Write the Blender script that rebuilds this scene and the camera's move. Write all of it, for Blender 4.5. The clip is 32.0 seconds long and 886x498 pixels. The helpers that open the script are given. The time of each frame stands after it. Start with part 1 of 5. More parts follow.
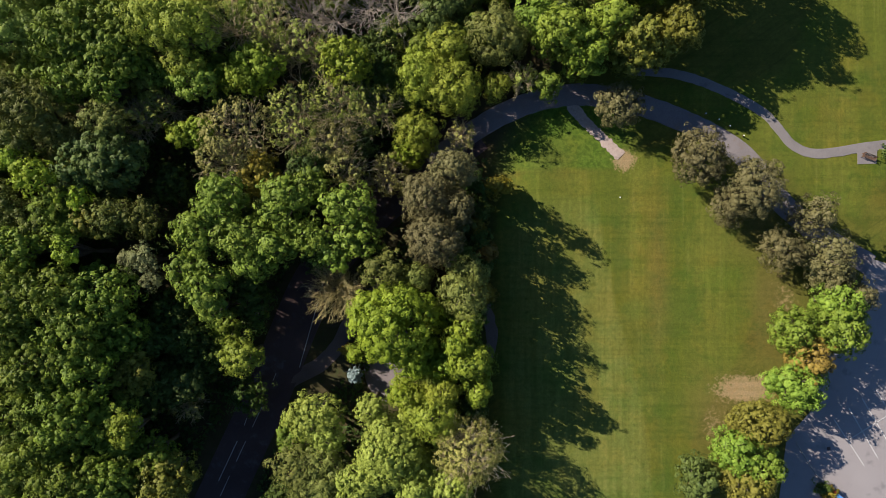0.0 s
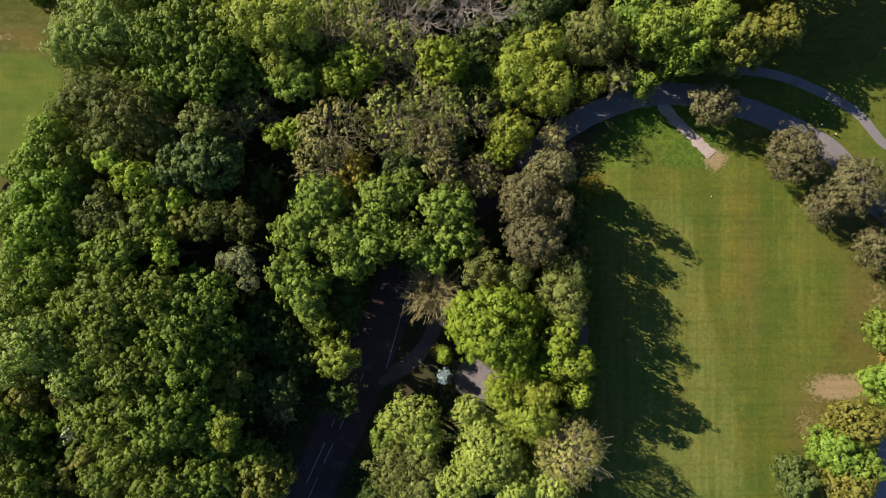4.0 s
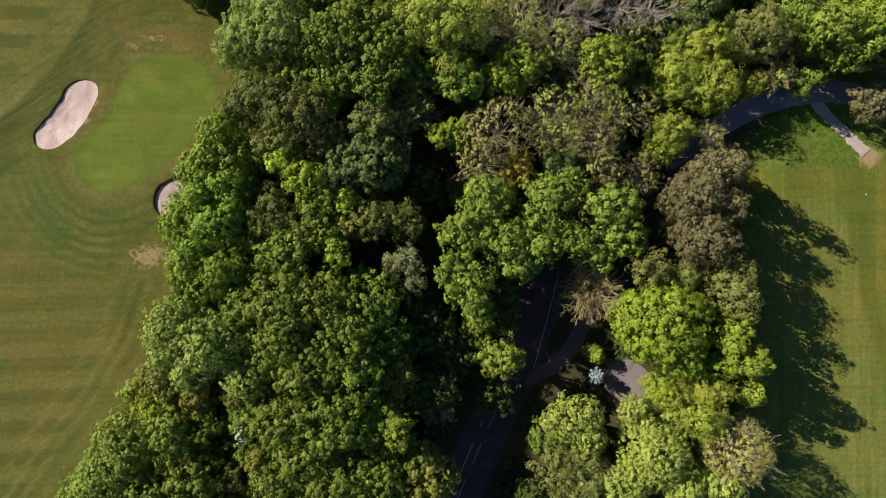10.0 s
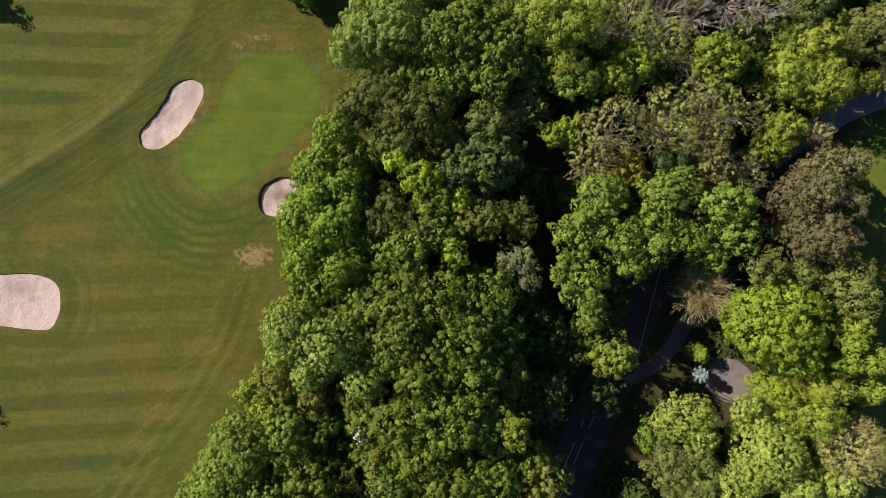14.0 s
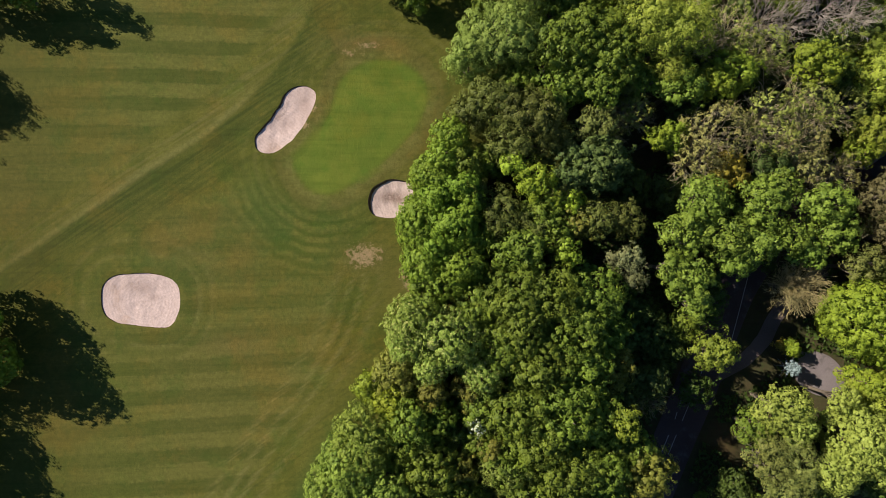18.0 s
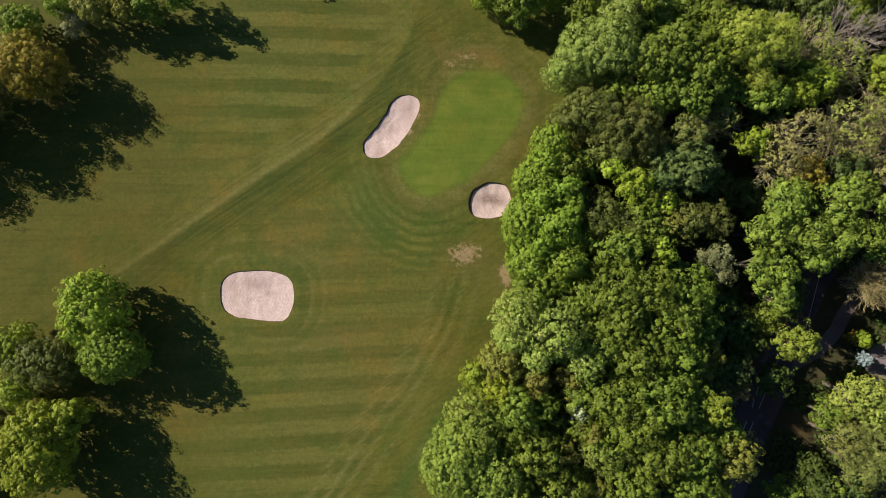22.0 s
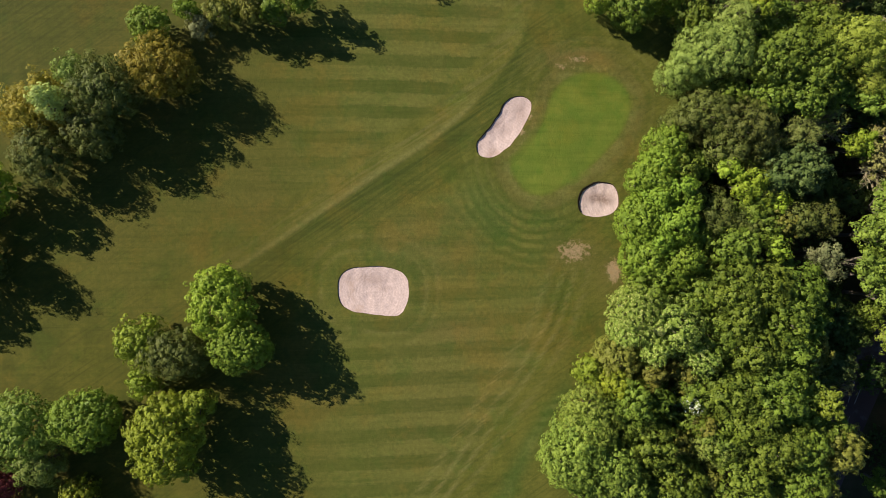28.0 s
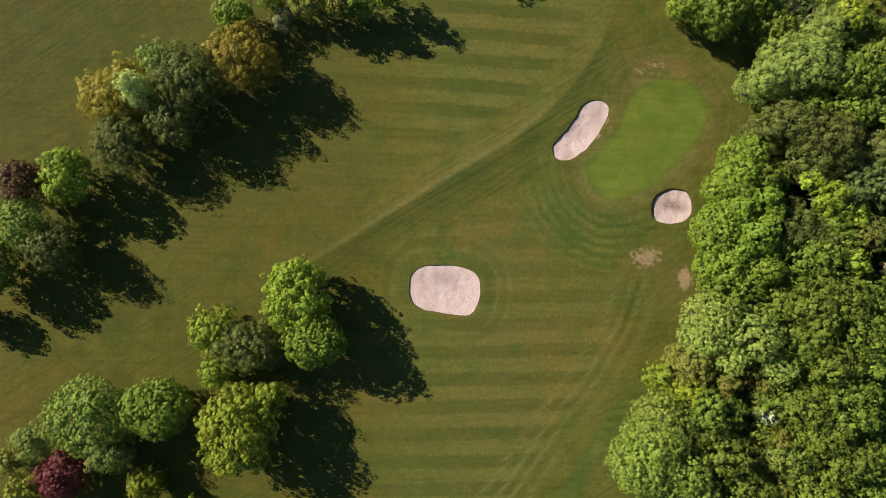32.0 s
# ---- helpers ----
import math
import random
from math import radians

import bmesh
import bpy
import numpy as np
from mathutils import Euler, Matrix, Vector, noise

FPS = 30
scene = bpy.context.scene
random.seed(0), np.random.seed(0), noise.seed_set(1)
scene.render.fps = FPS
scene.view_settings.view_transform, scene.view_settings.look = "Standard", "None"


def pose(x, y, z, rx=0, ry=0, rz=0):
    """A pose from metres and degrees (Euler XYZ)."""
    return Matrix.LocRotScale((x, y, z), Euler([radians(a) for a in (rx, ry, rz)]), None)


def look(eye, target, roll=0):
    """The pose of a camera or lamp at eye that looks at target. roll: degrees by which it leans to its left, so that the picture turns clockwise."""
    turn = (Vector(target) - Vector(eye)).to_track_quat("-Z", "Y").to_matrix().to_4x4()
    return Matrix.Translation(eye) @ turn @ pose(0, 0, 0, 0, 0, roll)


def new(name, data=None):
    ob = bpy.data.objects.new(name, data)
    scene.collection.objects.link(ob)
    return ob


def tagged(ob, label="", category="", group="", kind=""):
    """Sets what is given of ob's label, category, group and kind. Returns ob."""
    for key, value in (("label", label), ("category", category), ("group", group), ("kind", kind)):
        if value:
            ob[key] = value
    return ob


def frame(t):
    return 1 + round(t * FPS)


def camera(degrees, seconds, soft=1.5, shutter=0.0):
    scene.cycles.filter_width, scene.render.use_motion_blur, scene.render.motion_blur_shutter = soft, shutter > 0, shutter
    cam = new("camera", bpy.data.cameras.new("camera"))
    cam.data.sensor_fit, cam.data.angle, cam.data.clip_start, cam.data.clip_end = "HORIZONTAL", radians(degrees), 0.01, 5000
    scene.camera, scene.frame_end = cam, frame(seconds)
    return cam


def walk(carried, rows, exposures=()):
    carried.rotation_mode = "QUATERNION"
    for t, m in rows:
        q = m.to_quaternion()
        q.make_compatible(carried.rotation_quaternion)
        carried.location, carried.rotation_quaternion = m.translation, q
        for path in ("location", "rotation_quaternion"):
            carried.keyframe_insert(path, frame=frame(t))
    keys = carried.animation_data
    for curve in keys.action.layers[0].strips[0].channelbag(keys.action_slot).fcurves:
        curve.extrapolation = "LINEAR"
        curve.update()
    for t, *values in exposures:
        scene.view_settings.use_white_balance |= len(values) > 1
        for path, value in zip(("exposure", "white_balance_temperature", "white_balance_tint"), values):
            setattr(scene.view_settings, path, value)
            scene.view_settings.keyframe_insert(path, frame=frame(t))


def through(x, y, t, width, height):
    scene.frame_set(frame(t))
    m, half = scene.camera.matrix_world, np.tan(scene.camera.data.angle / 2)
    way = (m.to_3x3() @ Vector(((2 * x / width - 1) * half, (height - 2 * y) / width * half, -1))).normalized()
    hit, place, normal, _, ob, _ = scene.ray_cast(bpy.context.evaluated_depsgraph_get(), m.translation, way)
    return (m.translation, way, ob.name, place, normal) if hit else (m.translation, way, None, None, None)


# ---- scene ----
# camera: a drone that slides west over the course and climbs a little
cam = camera(70.0, 32.0, soft=0.6)
PATH = [
    (0, 0.054, 0.000, 101.645, 0.015, 0.004, 0.067),
    (0.5, -1.496, -0.005, 101.645, 0.028, -0.013, 0.015),
    (1, -3.163, -0.006, 101.638, 0.035, -0.032, -0.020),
    (1.5, -4.891, -0.001, 101.614, 0.038, -0.045, -0.047),
    (2, -6.656, 0.014, 101.580, 0.034, -0.052, -0.073),
    (2.5, -8.452, 0.035, 101.548, 0.028, -0.054, -0.103),
    (3, -10.287, 0.049, 101.515, 0.025, -0.057, -0.142),
    (3.5, -12.181, 0.056, 101.470, 0.023, -0.065, -0.198),
    (5.5, -20.077, 0.153, 101.378, 0.012, -0.167, -0.325),
    (6, -22.053, 0.152, 101.363, 0.011, -0.164, -0.357),
    (6.5, -24.036, 0.153, 101.342, 0.010, -0.163, -0.388),
    (7, -26.019, 0.163, 101.312, 0.009, -0.164, -0.411),
    (7.5, -27.996, 0.177, 101.276, 0.009, -0.168, -0.431),
    (8, -29.977, 0.184, 101.243, 0.011, -0.174, -0.458),
    (8.5, -31.976, 0.185, 101.219, 0.014, -0.183, -0.490),
    (9, -33.985, 0.188, 101.201, 0.016, -0.193, -0.514),
    (9.5, -35.996, 0.192, 101.172, 0.022, -0.203, -0.535),
    (10, -38.019, 0.195, 101.133, 0.030, -0.211, -0.562),
    (10.5, -40.046, 0.201, 101.114, 0.038, -0.219, -0.591),
    (11, -42.069, 0.211, 101.099, 0.045, -0.229, -0.609),
    (11.5, -44.098, 0.219, 101.063, 0.053, -0.241, -0.618),
    (12, -46.133, 0.221, 101.017, 0.059, -0.252, -0.628),
    (12.5, -48.162, 0.224, 100.972, 0.063, -0.261, -0.643),
    (13, -50.190, 0.227, 100.935, 0.064, -0.265, -0.665),
    (13.5, -52.227, 0.231, 100.906, 0.063, -0.268, -0.690),
    (14, -54.274, 0.242, 100.873, 0.062, -0.277, -0.710),
    (14.5, -56.325, 0.266, 100.843, 0.060, -0.293, -0.721),
    (16.5, -64.501, 0.449, 102.140, -0.023, -0.271, -0.905),
    (17, -66.565, 0.476, 102.930, -0.024, -0.280, -0.907),
    (17.5, -68.623, 0.506, 103.753, -0.028, -0.287, -0.904),
    (18, -70.672, 0.531, 104.566, -0.031, -0.294, -0.913),
    (18.5, -72.713, 0.546, 105.391, -0.032, -0.300, -0.931),
    (19, -74.756, 0.551, 106.221, -0.032, -0.306, -0.949),
    (19.5, -76.800, 0.552, 107.041, -0.031, -0.315, -0.966),
    (20, -78.832, 0.548, 107.870, -0.028, -0.325, -0.983),
    (20.5, -80.860, 0.541, 108.717, -0.026, -0.336, -0.996),
    (21, -82.897, 0.540, 109.556, -0.028, -0.344, -1.004),
    (21.5, -84.941, 0.548, 110.389, -0.032, -0.351, -1.008),
    (22, -86.979, 0.556, 111.236, -0.036, -0.361, -1.011),
    (22.5, -89.006, 0.558, 112.088, -0.037, -0.370, -1.016),
    (23, -91.021, 0.553, 112.870, -0.035, -0.379, -1.027),
    (23.5, -93.032, 0.529, 113.464, -0.025, -0.390, -1.043),
    (24, -95.037, 0.489, 113.837, -0.009, -0.402, -1.061),
    (24.5, -97.024, 0.451, 114.041, 0.001, -0.413, -1.078),
    (25, -98.986, 0.427, 114.116, 0.002, -0.418, -1.096),
    (25.5, -100.854, 0.406, 114.104, -0.004, -0.413, -1.112),
    (27.5, -105.052, 0.317, 113.961, -0.009, -0.443, -0.746),
    (28, -106.201, 0.297, 113.959, -0.008, -0.445, -0.698),
    (28.5, -107.460, 0.276, 113.947, -0.006, -0.447, -0.664),
    (29, -108.845, 0.261, 113.904, -0.004, -0.450, -0.646),
    (29.5, -110.343, 0.253, 113.846, -0.002, -0.456, -0.642),
    (30, -111.933, 0.249, 113.796, 0.002, -0.463, -0.648),
    (30.5, -113.592, 0.242, 113.762, 0.005, -0.468, -0.663),
    (31, -115.302, 0.227, 113.750, 0.009, -0.470, -0.690),
    (31.5, -117.064, 0.200, 113.733, 0.014, -0.471, -0.736),
    (31.7, -117.656, 0.180, 113.736, 0.014, -0.439, -0.736),
    (31.8, -117.952, 0.169, 113.738, 0.014, -0.423, -0.464),
    (31.9, -118.248, 0.159, 113.739, 0.014, -0.407, 0.100),
    (32, -118.544, 0.149, 113.741, 0.014, -0.391, 1.355),
]
LIGHTEN = [(0, 0.92), (5, 0.94), (10, 0.87), (16, 0.74), (22, 0.77), (27, 0.82), (32, 0.84)]
walk(cam, [(t, pose(x, y, z, rx, ry, rz)) for t, x, y, z, rx, ry, rz in PATH], LIGHTEN)

# ---- light: clear sky, sun from the north-west ----
SUN_ELEV, SUN_AZ = radians(29.5), radians(-61.5)
to_sun = Vector((math.sin(SUN_AZ) * math.cos(SUN_ELEV), math.cos(SUN_AZ) * math.cos(SUN_ELEV), math.sin(SUN_ELEV)))
world = bpy.data.worlds.new("sky")
scene.world = world
world.use_nodes = True
sky = world.node_tree.nodes.new("ShaderNodeTexSky")
sky.sky_type, sky.sun_disc = "NISHITA", False
sky.sun_elevation, sky.sun_rotation = SUN_ELEV, SUN_AZ
sky.air_density, sky.dust_density, sky.ozone_density = 1.0, 0.3, 3.0
world.node_tree.links.new(sky.outputs[0], world.node_tree.nodes["Background"].inputs[0])
world.node_tree.nodes["Background"].inputs[1].default_value = 0.043
sun_data = bpy.data.lights.new("sun", "SUN")
sun_data.energy, sun_data.angle, sun_data.color = 5.0, radians(0.5), (1.0, 0.805, 0.59)
sun = new("sun", sun_data)
sun.matrix_world = look(to_sun * 300, (0, 0, 0))
scene.view_settings.exposure = 0.66
scene.view_settings.use_white_balance = True
scene.view_settings.white_balance_temperature = 5450


# ---- materials ----
class Nodes:
    """Short hand for a node material."""

    def __init__(self, name):
        self.mat = bpy.data.materials.new(name)
        self.mat.use_nodes = True
        self.tree = self.mat.node_tree
        self.bsdf = self.tree.nodes["Principled BSDF"]
        self.bsdf.inputs["Specular IOR Level"].default_value = 0.25

    def node(self, kind):
        return self.tree.nodes.new(kind)

    def put(self, socket, value):
        if isinstance(value, bpy.types.NodeSocket):
            self.tree.links.new(value, socket)
        elif isinstance(value, (tuple, list)) and len(value) == 3 and socket.type == "RGBA":
            socket.default_value = (*value, 1)
        else:
            socket.default_value = value

    def place(self):
        return self.node("ShaderNodeNewGeometry").outputs["Position"]

    def noise(self, scale, detail=4.0, rough=0.6, vec=None):
        n = self.node("ShaderNodeTexNoise")
        self.put(n.inputs["Vector"], vec or self.place())
        n.inputs["Scale"].default_value, n.inputs["Detail"].default_value, n.inputs["Roughness"].default_value = scale, detail, rough
        return n.outputs["Fac"]

    def math(self, op, a, b=0.0, c=0.0):
        n = self.node("ShaderNodeMath")
        n.operation = op
        for s, v in zip(n.inputs, (a, b, c)):
            self.put(s, v)
        return n.outputs[0]

    def span(self, value, a, b, lo=0.0, hi=1.0):
        n = self.node("ShaderNodeMapRange")
        n.interpolation_type = "SMOOTHSTEP"
        for s, v in zip(n.inputs, (value, a, b, lo, hi)):
            self.put(s, v)
        return n.outputs[0]

    def mix(self, fac, a, b, blend="MIX"):
        n = self.node("ShaderNodeMix")
        n.data_type, n.blend_type = "RGBA", blend
        self.put(n.inputs[0], fac), self.put(n.inputs[6], a), self.put(n.inputs[7], b)
        return n.outputs[2]

    def shifted(self, vec, by=(31.0, 17.0, 5.0)):
        n = self.node("ShaderNodeVectorMath")
        n.operation = "ADD"
        self.put(n.inputs[0], vec)
        n.inputs[1].default_value = by
        return n.outputs[0]

    def attr(self, name):
        n = self.node("ShaderNodeAttribute")
        n.attribute_name = name
        return n.outputs["Fac"]

    def bump(self, height, strength=0.3, distance=0.05):
        n = self.node("ShaderNodeBump")
        self.put(n.inputs["Height"], height)
        n.inputs["Strength"].default_value, n.inputs["Distance"].default_value = strength, distance
        self.put(self.bsdf.inputs["Normal"], n.outputs[0])

    def done(self, color, rough=0.8):
        self.put(self.bsdf.inputs["Base Color"], color)
        self.put(self.bsdf.inputs["Roughness"], rough)
        return self.mat


def turf_material():
    """Grass that is mown in zones: rough, striped fairway, close green, worn earth, woodland litter."""
    m = Nodes("turf")
    pos = m.place()
    sep = m.node("ShaderNodeSeparateXYZ")
    m.put(sep.inputs[0], pos)
    x, y = sep.outputs[0], sep.outputs[1]
    wide, mid, fine, grain = m.noise(0.045, 3), m.noise(0.28, 4), m.noise(1.6, 5, 0.7), m.noise(7.0, 3, 0.7)
    # long streaks left by mowers and wheels, along the slanting rough
    turn = m.node("ShaderNodeMapping")
    turn.vector_type = "TEXTURE"
    turn.inputs["Rotation"].default_value = (0, 0, radians(33))
    turn.inputs["Scale"].default_value = (14, 0.42, 1)
    m.put(turn.inputs["Vector"], pos)
    streak = m.noise(1.0, 3, 0.6, turn.outputs[0])
    rough = m.mix(m.span(mid, 0.32, 0.68), (0.094, 0.106, 0.012), (0.148, 0.150, 0.021))
    rough = m.mix(m.span(wide, 0.35, 0.65, 0, 0.5), rough, (0.160, 0.152, 0.027))
    rough = m.mix(m.span(streak, 0.45, 0.75, 0, 0.55), rough, (0.062, 0.068, 0.010))
    rough = m.mix(m.math("MULTIPLY", m.attr("band"), m.span(streak, 0.35, 0.65, 0.45, 1.0)), rough, (0.048, 0.068, 0.009))
    # mown stripes across the western fairway, about 4.5 m to a pair, fading in and out
    drift = m.math("MULTIPLY", m.noise(0.12, 2), 0.9)
    wave_n = m.math("SINE", m.math("ADD", m.math("MULTIPLY_ADD", m.math("MULTIPLY_ADD", x, 0.033, y), 1.421, -36.69), drift))
    wave_s = m.math("SINE", m.math("ADD", m.math("MULTIPLY_ADD", m.math("MULTIPLY_ADD", x, -0.035, y), 1.345, 22.19), drift))
    wave = m.node("ShaderNodeMix")
    wave.data_type = "FLOAT"
    m.put(wave.inputs[0], m.attr("north")), m.put(wave.inputs[2], wave_s), m.put(wave.inputs[3], wave_n)
    stripe = m.span(m.math("MULTIPLY_ADD", m.math("SUBTRACT", fine, 0.5), 1.2, wave.outputs[0]), -0.45, 0.45)
    stripe = m.math("MULTIPLY_ADD", m.math("SUBTRACT", stripe, 0.5), m.math("MULTIPLY", m.attr("mown"), m.span(mid, 0.3, 0.65, 0.6, 1.1)), 0.5)
    seam = m.math("MULTIPLY", m.span(m.math("ABSOLUTE", wave.outputs[0]), 0.0, 0.22, 0.16, 0.0), m.span(mid, 0.4, 0.6))
    fair = m.mix(stripe, (0.080, 0.100, 0.013), (0.160, 0.162, 0.032))
    fair = m.mix(m.span(wide, 0.40, 0.66, 0, 0.40), fair, (0.162, 0.144, 0.036))
    fair = m.mix(seam, fair, (0.23, 0.21, 0.07))
    fair = m.mix(m.span(m.noise(0.5, 5, 0.7), 0.60, 0.74, 0, 0.55), fair, (0.072, 0.094, 0.012))
    # the eastern fairway is mown north to south, the small lawn slantwise
    lane = m.span(m.math("SINE", m.math("MULTIPLY_ADD", x, 0.62, m.math("MULTIPLY", mid, 3.0))), -0.9, 0.9)
    east = m.mix(m.math("MULTIPLY", lane, m.span(wide, 0.3, 0.7, 0.3, 1.0)), (0.132, 0.160, 0.015), (0.194, 0.203, 0.028))
    east = m.mix(m.span(m.noise(0.11, 3), 0.46, 0.68, 0, 0.18), east, (0.190, 0.168, 0.044))
    east = m.mix(m.span(m.noise(0.075, 5, 0.7, m.shifted(pos, (7.0, 3.0, 0.0))), 0.50, 0.62, 0, 0.55), east, (0.082, 0.128, 0.016))
    east = m.mix(m.math("MULTIPLY", m.attr("mint"), m.span(mid, 0.25, 0.7, 0.65, 0.9)), east, (0.205, 0.232, 0.054))
    east = m.mix(m.math("MULTIPLY", m.attr("brim"), m.span(mid, 0.3, 0.6, 0.15, 0.6)), east, (0.094, 0.132, 0.020))
    cuts = m.node("ShaderNodeMapping")
    cuts.inputs["Scale"].default_value = (1.1, 0.05, 1)
    cuts.inputs["Rotation"].default_value = (0, 0, radians(4))
    m.put(cuts.inputs["Vector"], pos)
    cut = m.noise(1.0, 4, 0.65, cuts.outputs[0])
    east = m.mix(m.span(cut, 0.40, 0.62, 0.40, 0.0), east, (0.092, 0.122, 0.016))
    east = m.mix(m.span(cut, 0.56, 0.70, 0.0, 0.30), east, (0.225, 0.232, 0.056))
    east = m.mix(m.span(m.noise(0.6, 5, 0.7), 0.58, 0.72, 0, 0.5), east, (0.070, 0.100, 0.012))
    green = m.mix(m.span(mid, 0.35, 0.65), (0.124, 0.170, 0.017), (0.154, 0.187, 0.022))
    green = m.mix(m.span(m.noise(0.13, 3), 0.42, 0.62, 0, 0.7), green, (0.104, 0.152, 0.016))
    arc = m.span(m.math("SINE", m.math("MULTIPLY_ADD", m.attr("ring"), 3.6, m.math("MULTIPLY", mid, 6.0))), -1.3, 1.3)
    apron = m.mix(m.math("MULTIPLY", arc, m.span(m.noise(0.2, 3), 0.35, 0.65, 0.25, 1.0)), (0.062, 0.106, 0.014), (0.146, 0.172, 0.036))
    dry = m.mix(m.span(fine, 0.3, 0.7), (0.200, 0.152, 0.050), (0.158, 0.132, 0.035))
    soil = m.mix(m.span(fine, 0.3, 0.7), (0.50, 0.365, 0.225), (0.36, 0.255, 0.140))
    litter = m.mix(m.span(mid, 0.3, 0.7), (0.046, 0.034, 0.024), (0.082, 0.057, 0.039))
    litter = m.mix(m.span(fine, 0.45, 0.65, 0, 0.6), litter, (0.040, 0.056, 0.016))
    col = m.mix(m.attr("fairway"), rough, fair)
    lush = m.mix(m.span(fine, 0.35, 0.62), (0.064, 0.128, 0.009), (0.116, 0.190, 0.017))
    col = m.mix(m.attr("lush"), col, m.mix(m.span(mid, 0.40, 0.65, 0, 0.35), lush, (0.150, 0.186, 0.024)))
    col = m.mix(m.attr("east"), col, east)
    col = m.mix(m.math("MULTIPLY", m.attr("track"), m.span(streak, 0.4, 0.62, 0.1, 1.0)), col, (0.235, 0.212, 0.066))
    col = m.mix(m.attr("line"), col, (0.245, 0.225, 0.075))
    col = m.mix(m.math("MULTIPLY", m.attr("moat"), m.span(mid, 0.3, 0.6, 0.3, 0.75)), col, (0.070, 0.098, 0.013))
    col = m.mix(m.math("MULTIPLY", m.attr("trace"), m.span(mid, 0.35, 0.6, 0.05, 0.5)), col, (0.215, 0.198, 0.060))
    col = m.mix(m.attr("apron"), col, apron)
    col = m.mix(m.math("MULTIPLY", m.attr("dry"), m.span(fine, 0.25, 0.6, 0.35, 1.0)), col, dry)
    # the mower's rounds about the green, and its paler collar
    circle = m.span(m.math("SINE", m.math("MULTIPLY_ADD", m.attr("ring"), 3.4, m.math("MULTIPLY", mid, 4.0))), -0.2, 1.0)
    col = m.mix(m.math("MULTIPLY", m.math("MULTIPLY", m.attr("round"), circle), m.span(mid, 0.3, 0.6, 0.05, 0.24)), col, (0.215, 0.200, 0.060))
    col = m.mix(m.math("MULTIPLY", m.attr("collar"), m.span(m.noise(0.25, 4, 0.65), 0.36, 0.62, 0.15, 0.75)), col, (0.210, 0.200, 0.054))
    col = m.mix(m.attr("green"), col, green)
    col = m.mix(m.span(m.math("MULTIPLY_ADD", fine, 1.6, m.attr("worn")), 1.15, 1.55), col, soil)
    col = m.mix(m.attr("litter"), col, litter)
    col = m.mix(m.span(fine, 0.25, 0.75, 0.36, 0.0), col, (0.030, 0.038, 0.005))
    col = m.mix(m.span(grain, 0.3, 0.7, 0.40, 0.0), col, (0.040, 0.048, 0.007))
    col = m.mix(m.math("MULTIPLY", m.attr("green"), 0.65), col, green)
    # mottling: drier and lusher patches, and faint streaks along the mower's runs
    runs = m.node("ShaderNodeMapping")
    runs.inputs["Scale"].default_value = (0.07, 1.5, 1)
    m.put(runs.inputs["Vector"], pos)
    col = m.mix(m.span(m.noise(0.10, 5, 0.68), 0.48, 0.64, 0, 0.9), col, (1.17, 1.0, 0.92), "MULTIPLY")
    col = m.mix(m.span(m.noise(0.17, 5, 0.68, m.shifted(pos)), 0.50, 0.66, 0, 0.9), col, (0.80, 0.94, 0.80), "MULTIPLY")
    col = m.mix(m.span(m.noise(1.0, 4, 0.65, runs.outputs[0]), 0.45, 0.68, 0, 0.8), col, (0.82, 0.86, 0.80), "MULTIPLY")
    col = m.mix(m.attr("long"), col, (0.84, 0.80, 0.66), "MULTIPLY")
    col = m.mix(1.0, col, (1.02, 1.0, 0.88), "MULTIPLY")
    m.bsdf.inputs["Specular IOR Level"].default_value = 0.18
    m.bump(m.math("ADD", fine, m.math("MULTIPLY", grain, 0.6)), 0.5, 0.12)
    return m.done(col, 0.9)


def plain_material(name, a, b, scale, rough=0.85, bump=0.3, spot=None, wide=0.15):
    """Two tones in patches with a finer grain over them."""
    m = Nodes(name)
    big, small = m.noise(wide, 4), m.noise(scale, 5, 0.7)
    col = m.mix(m.span(m.math("MULTIPLY_ADD", small, 0.5, m.math("MULTIPLY", big, 0.5)), 0.35, 0.65), a, b)
    if spot:
        col = m.mix(m.span(m.noise(0.45, 5, 0.65), 0.55, 0.72), col, spot)
    m.bump(small, bump, 0.03)
    return m.done(col, rough)


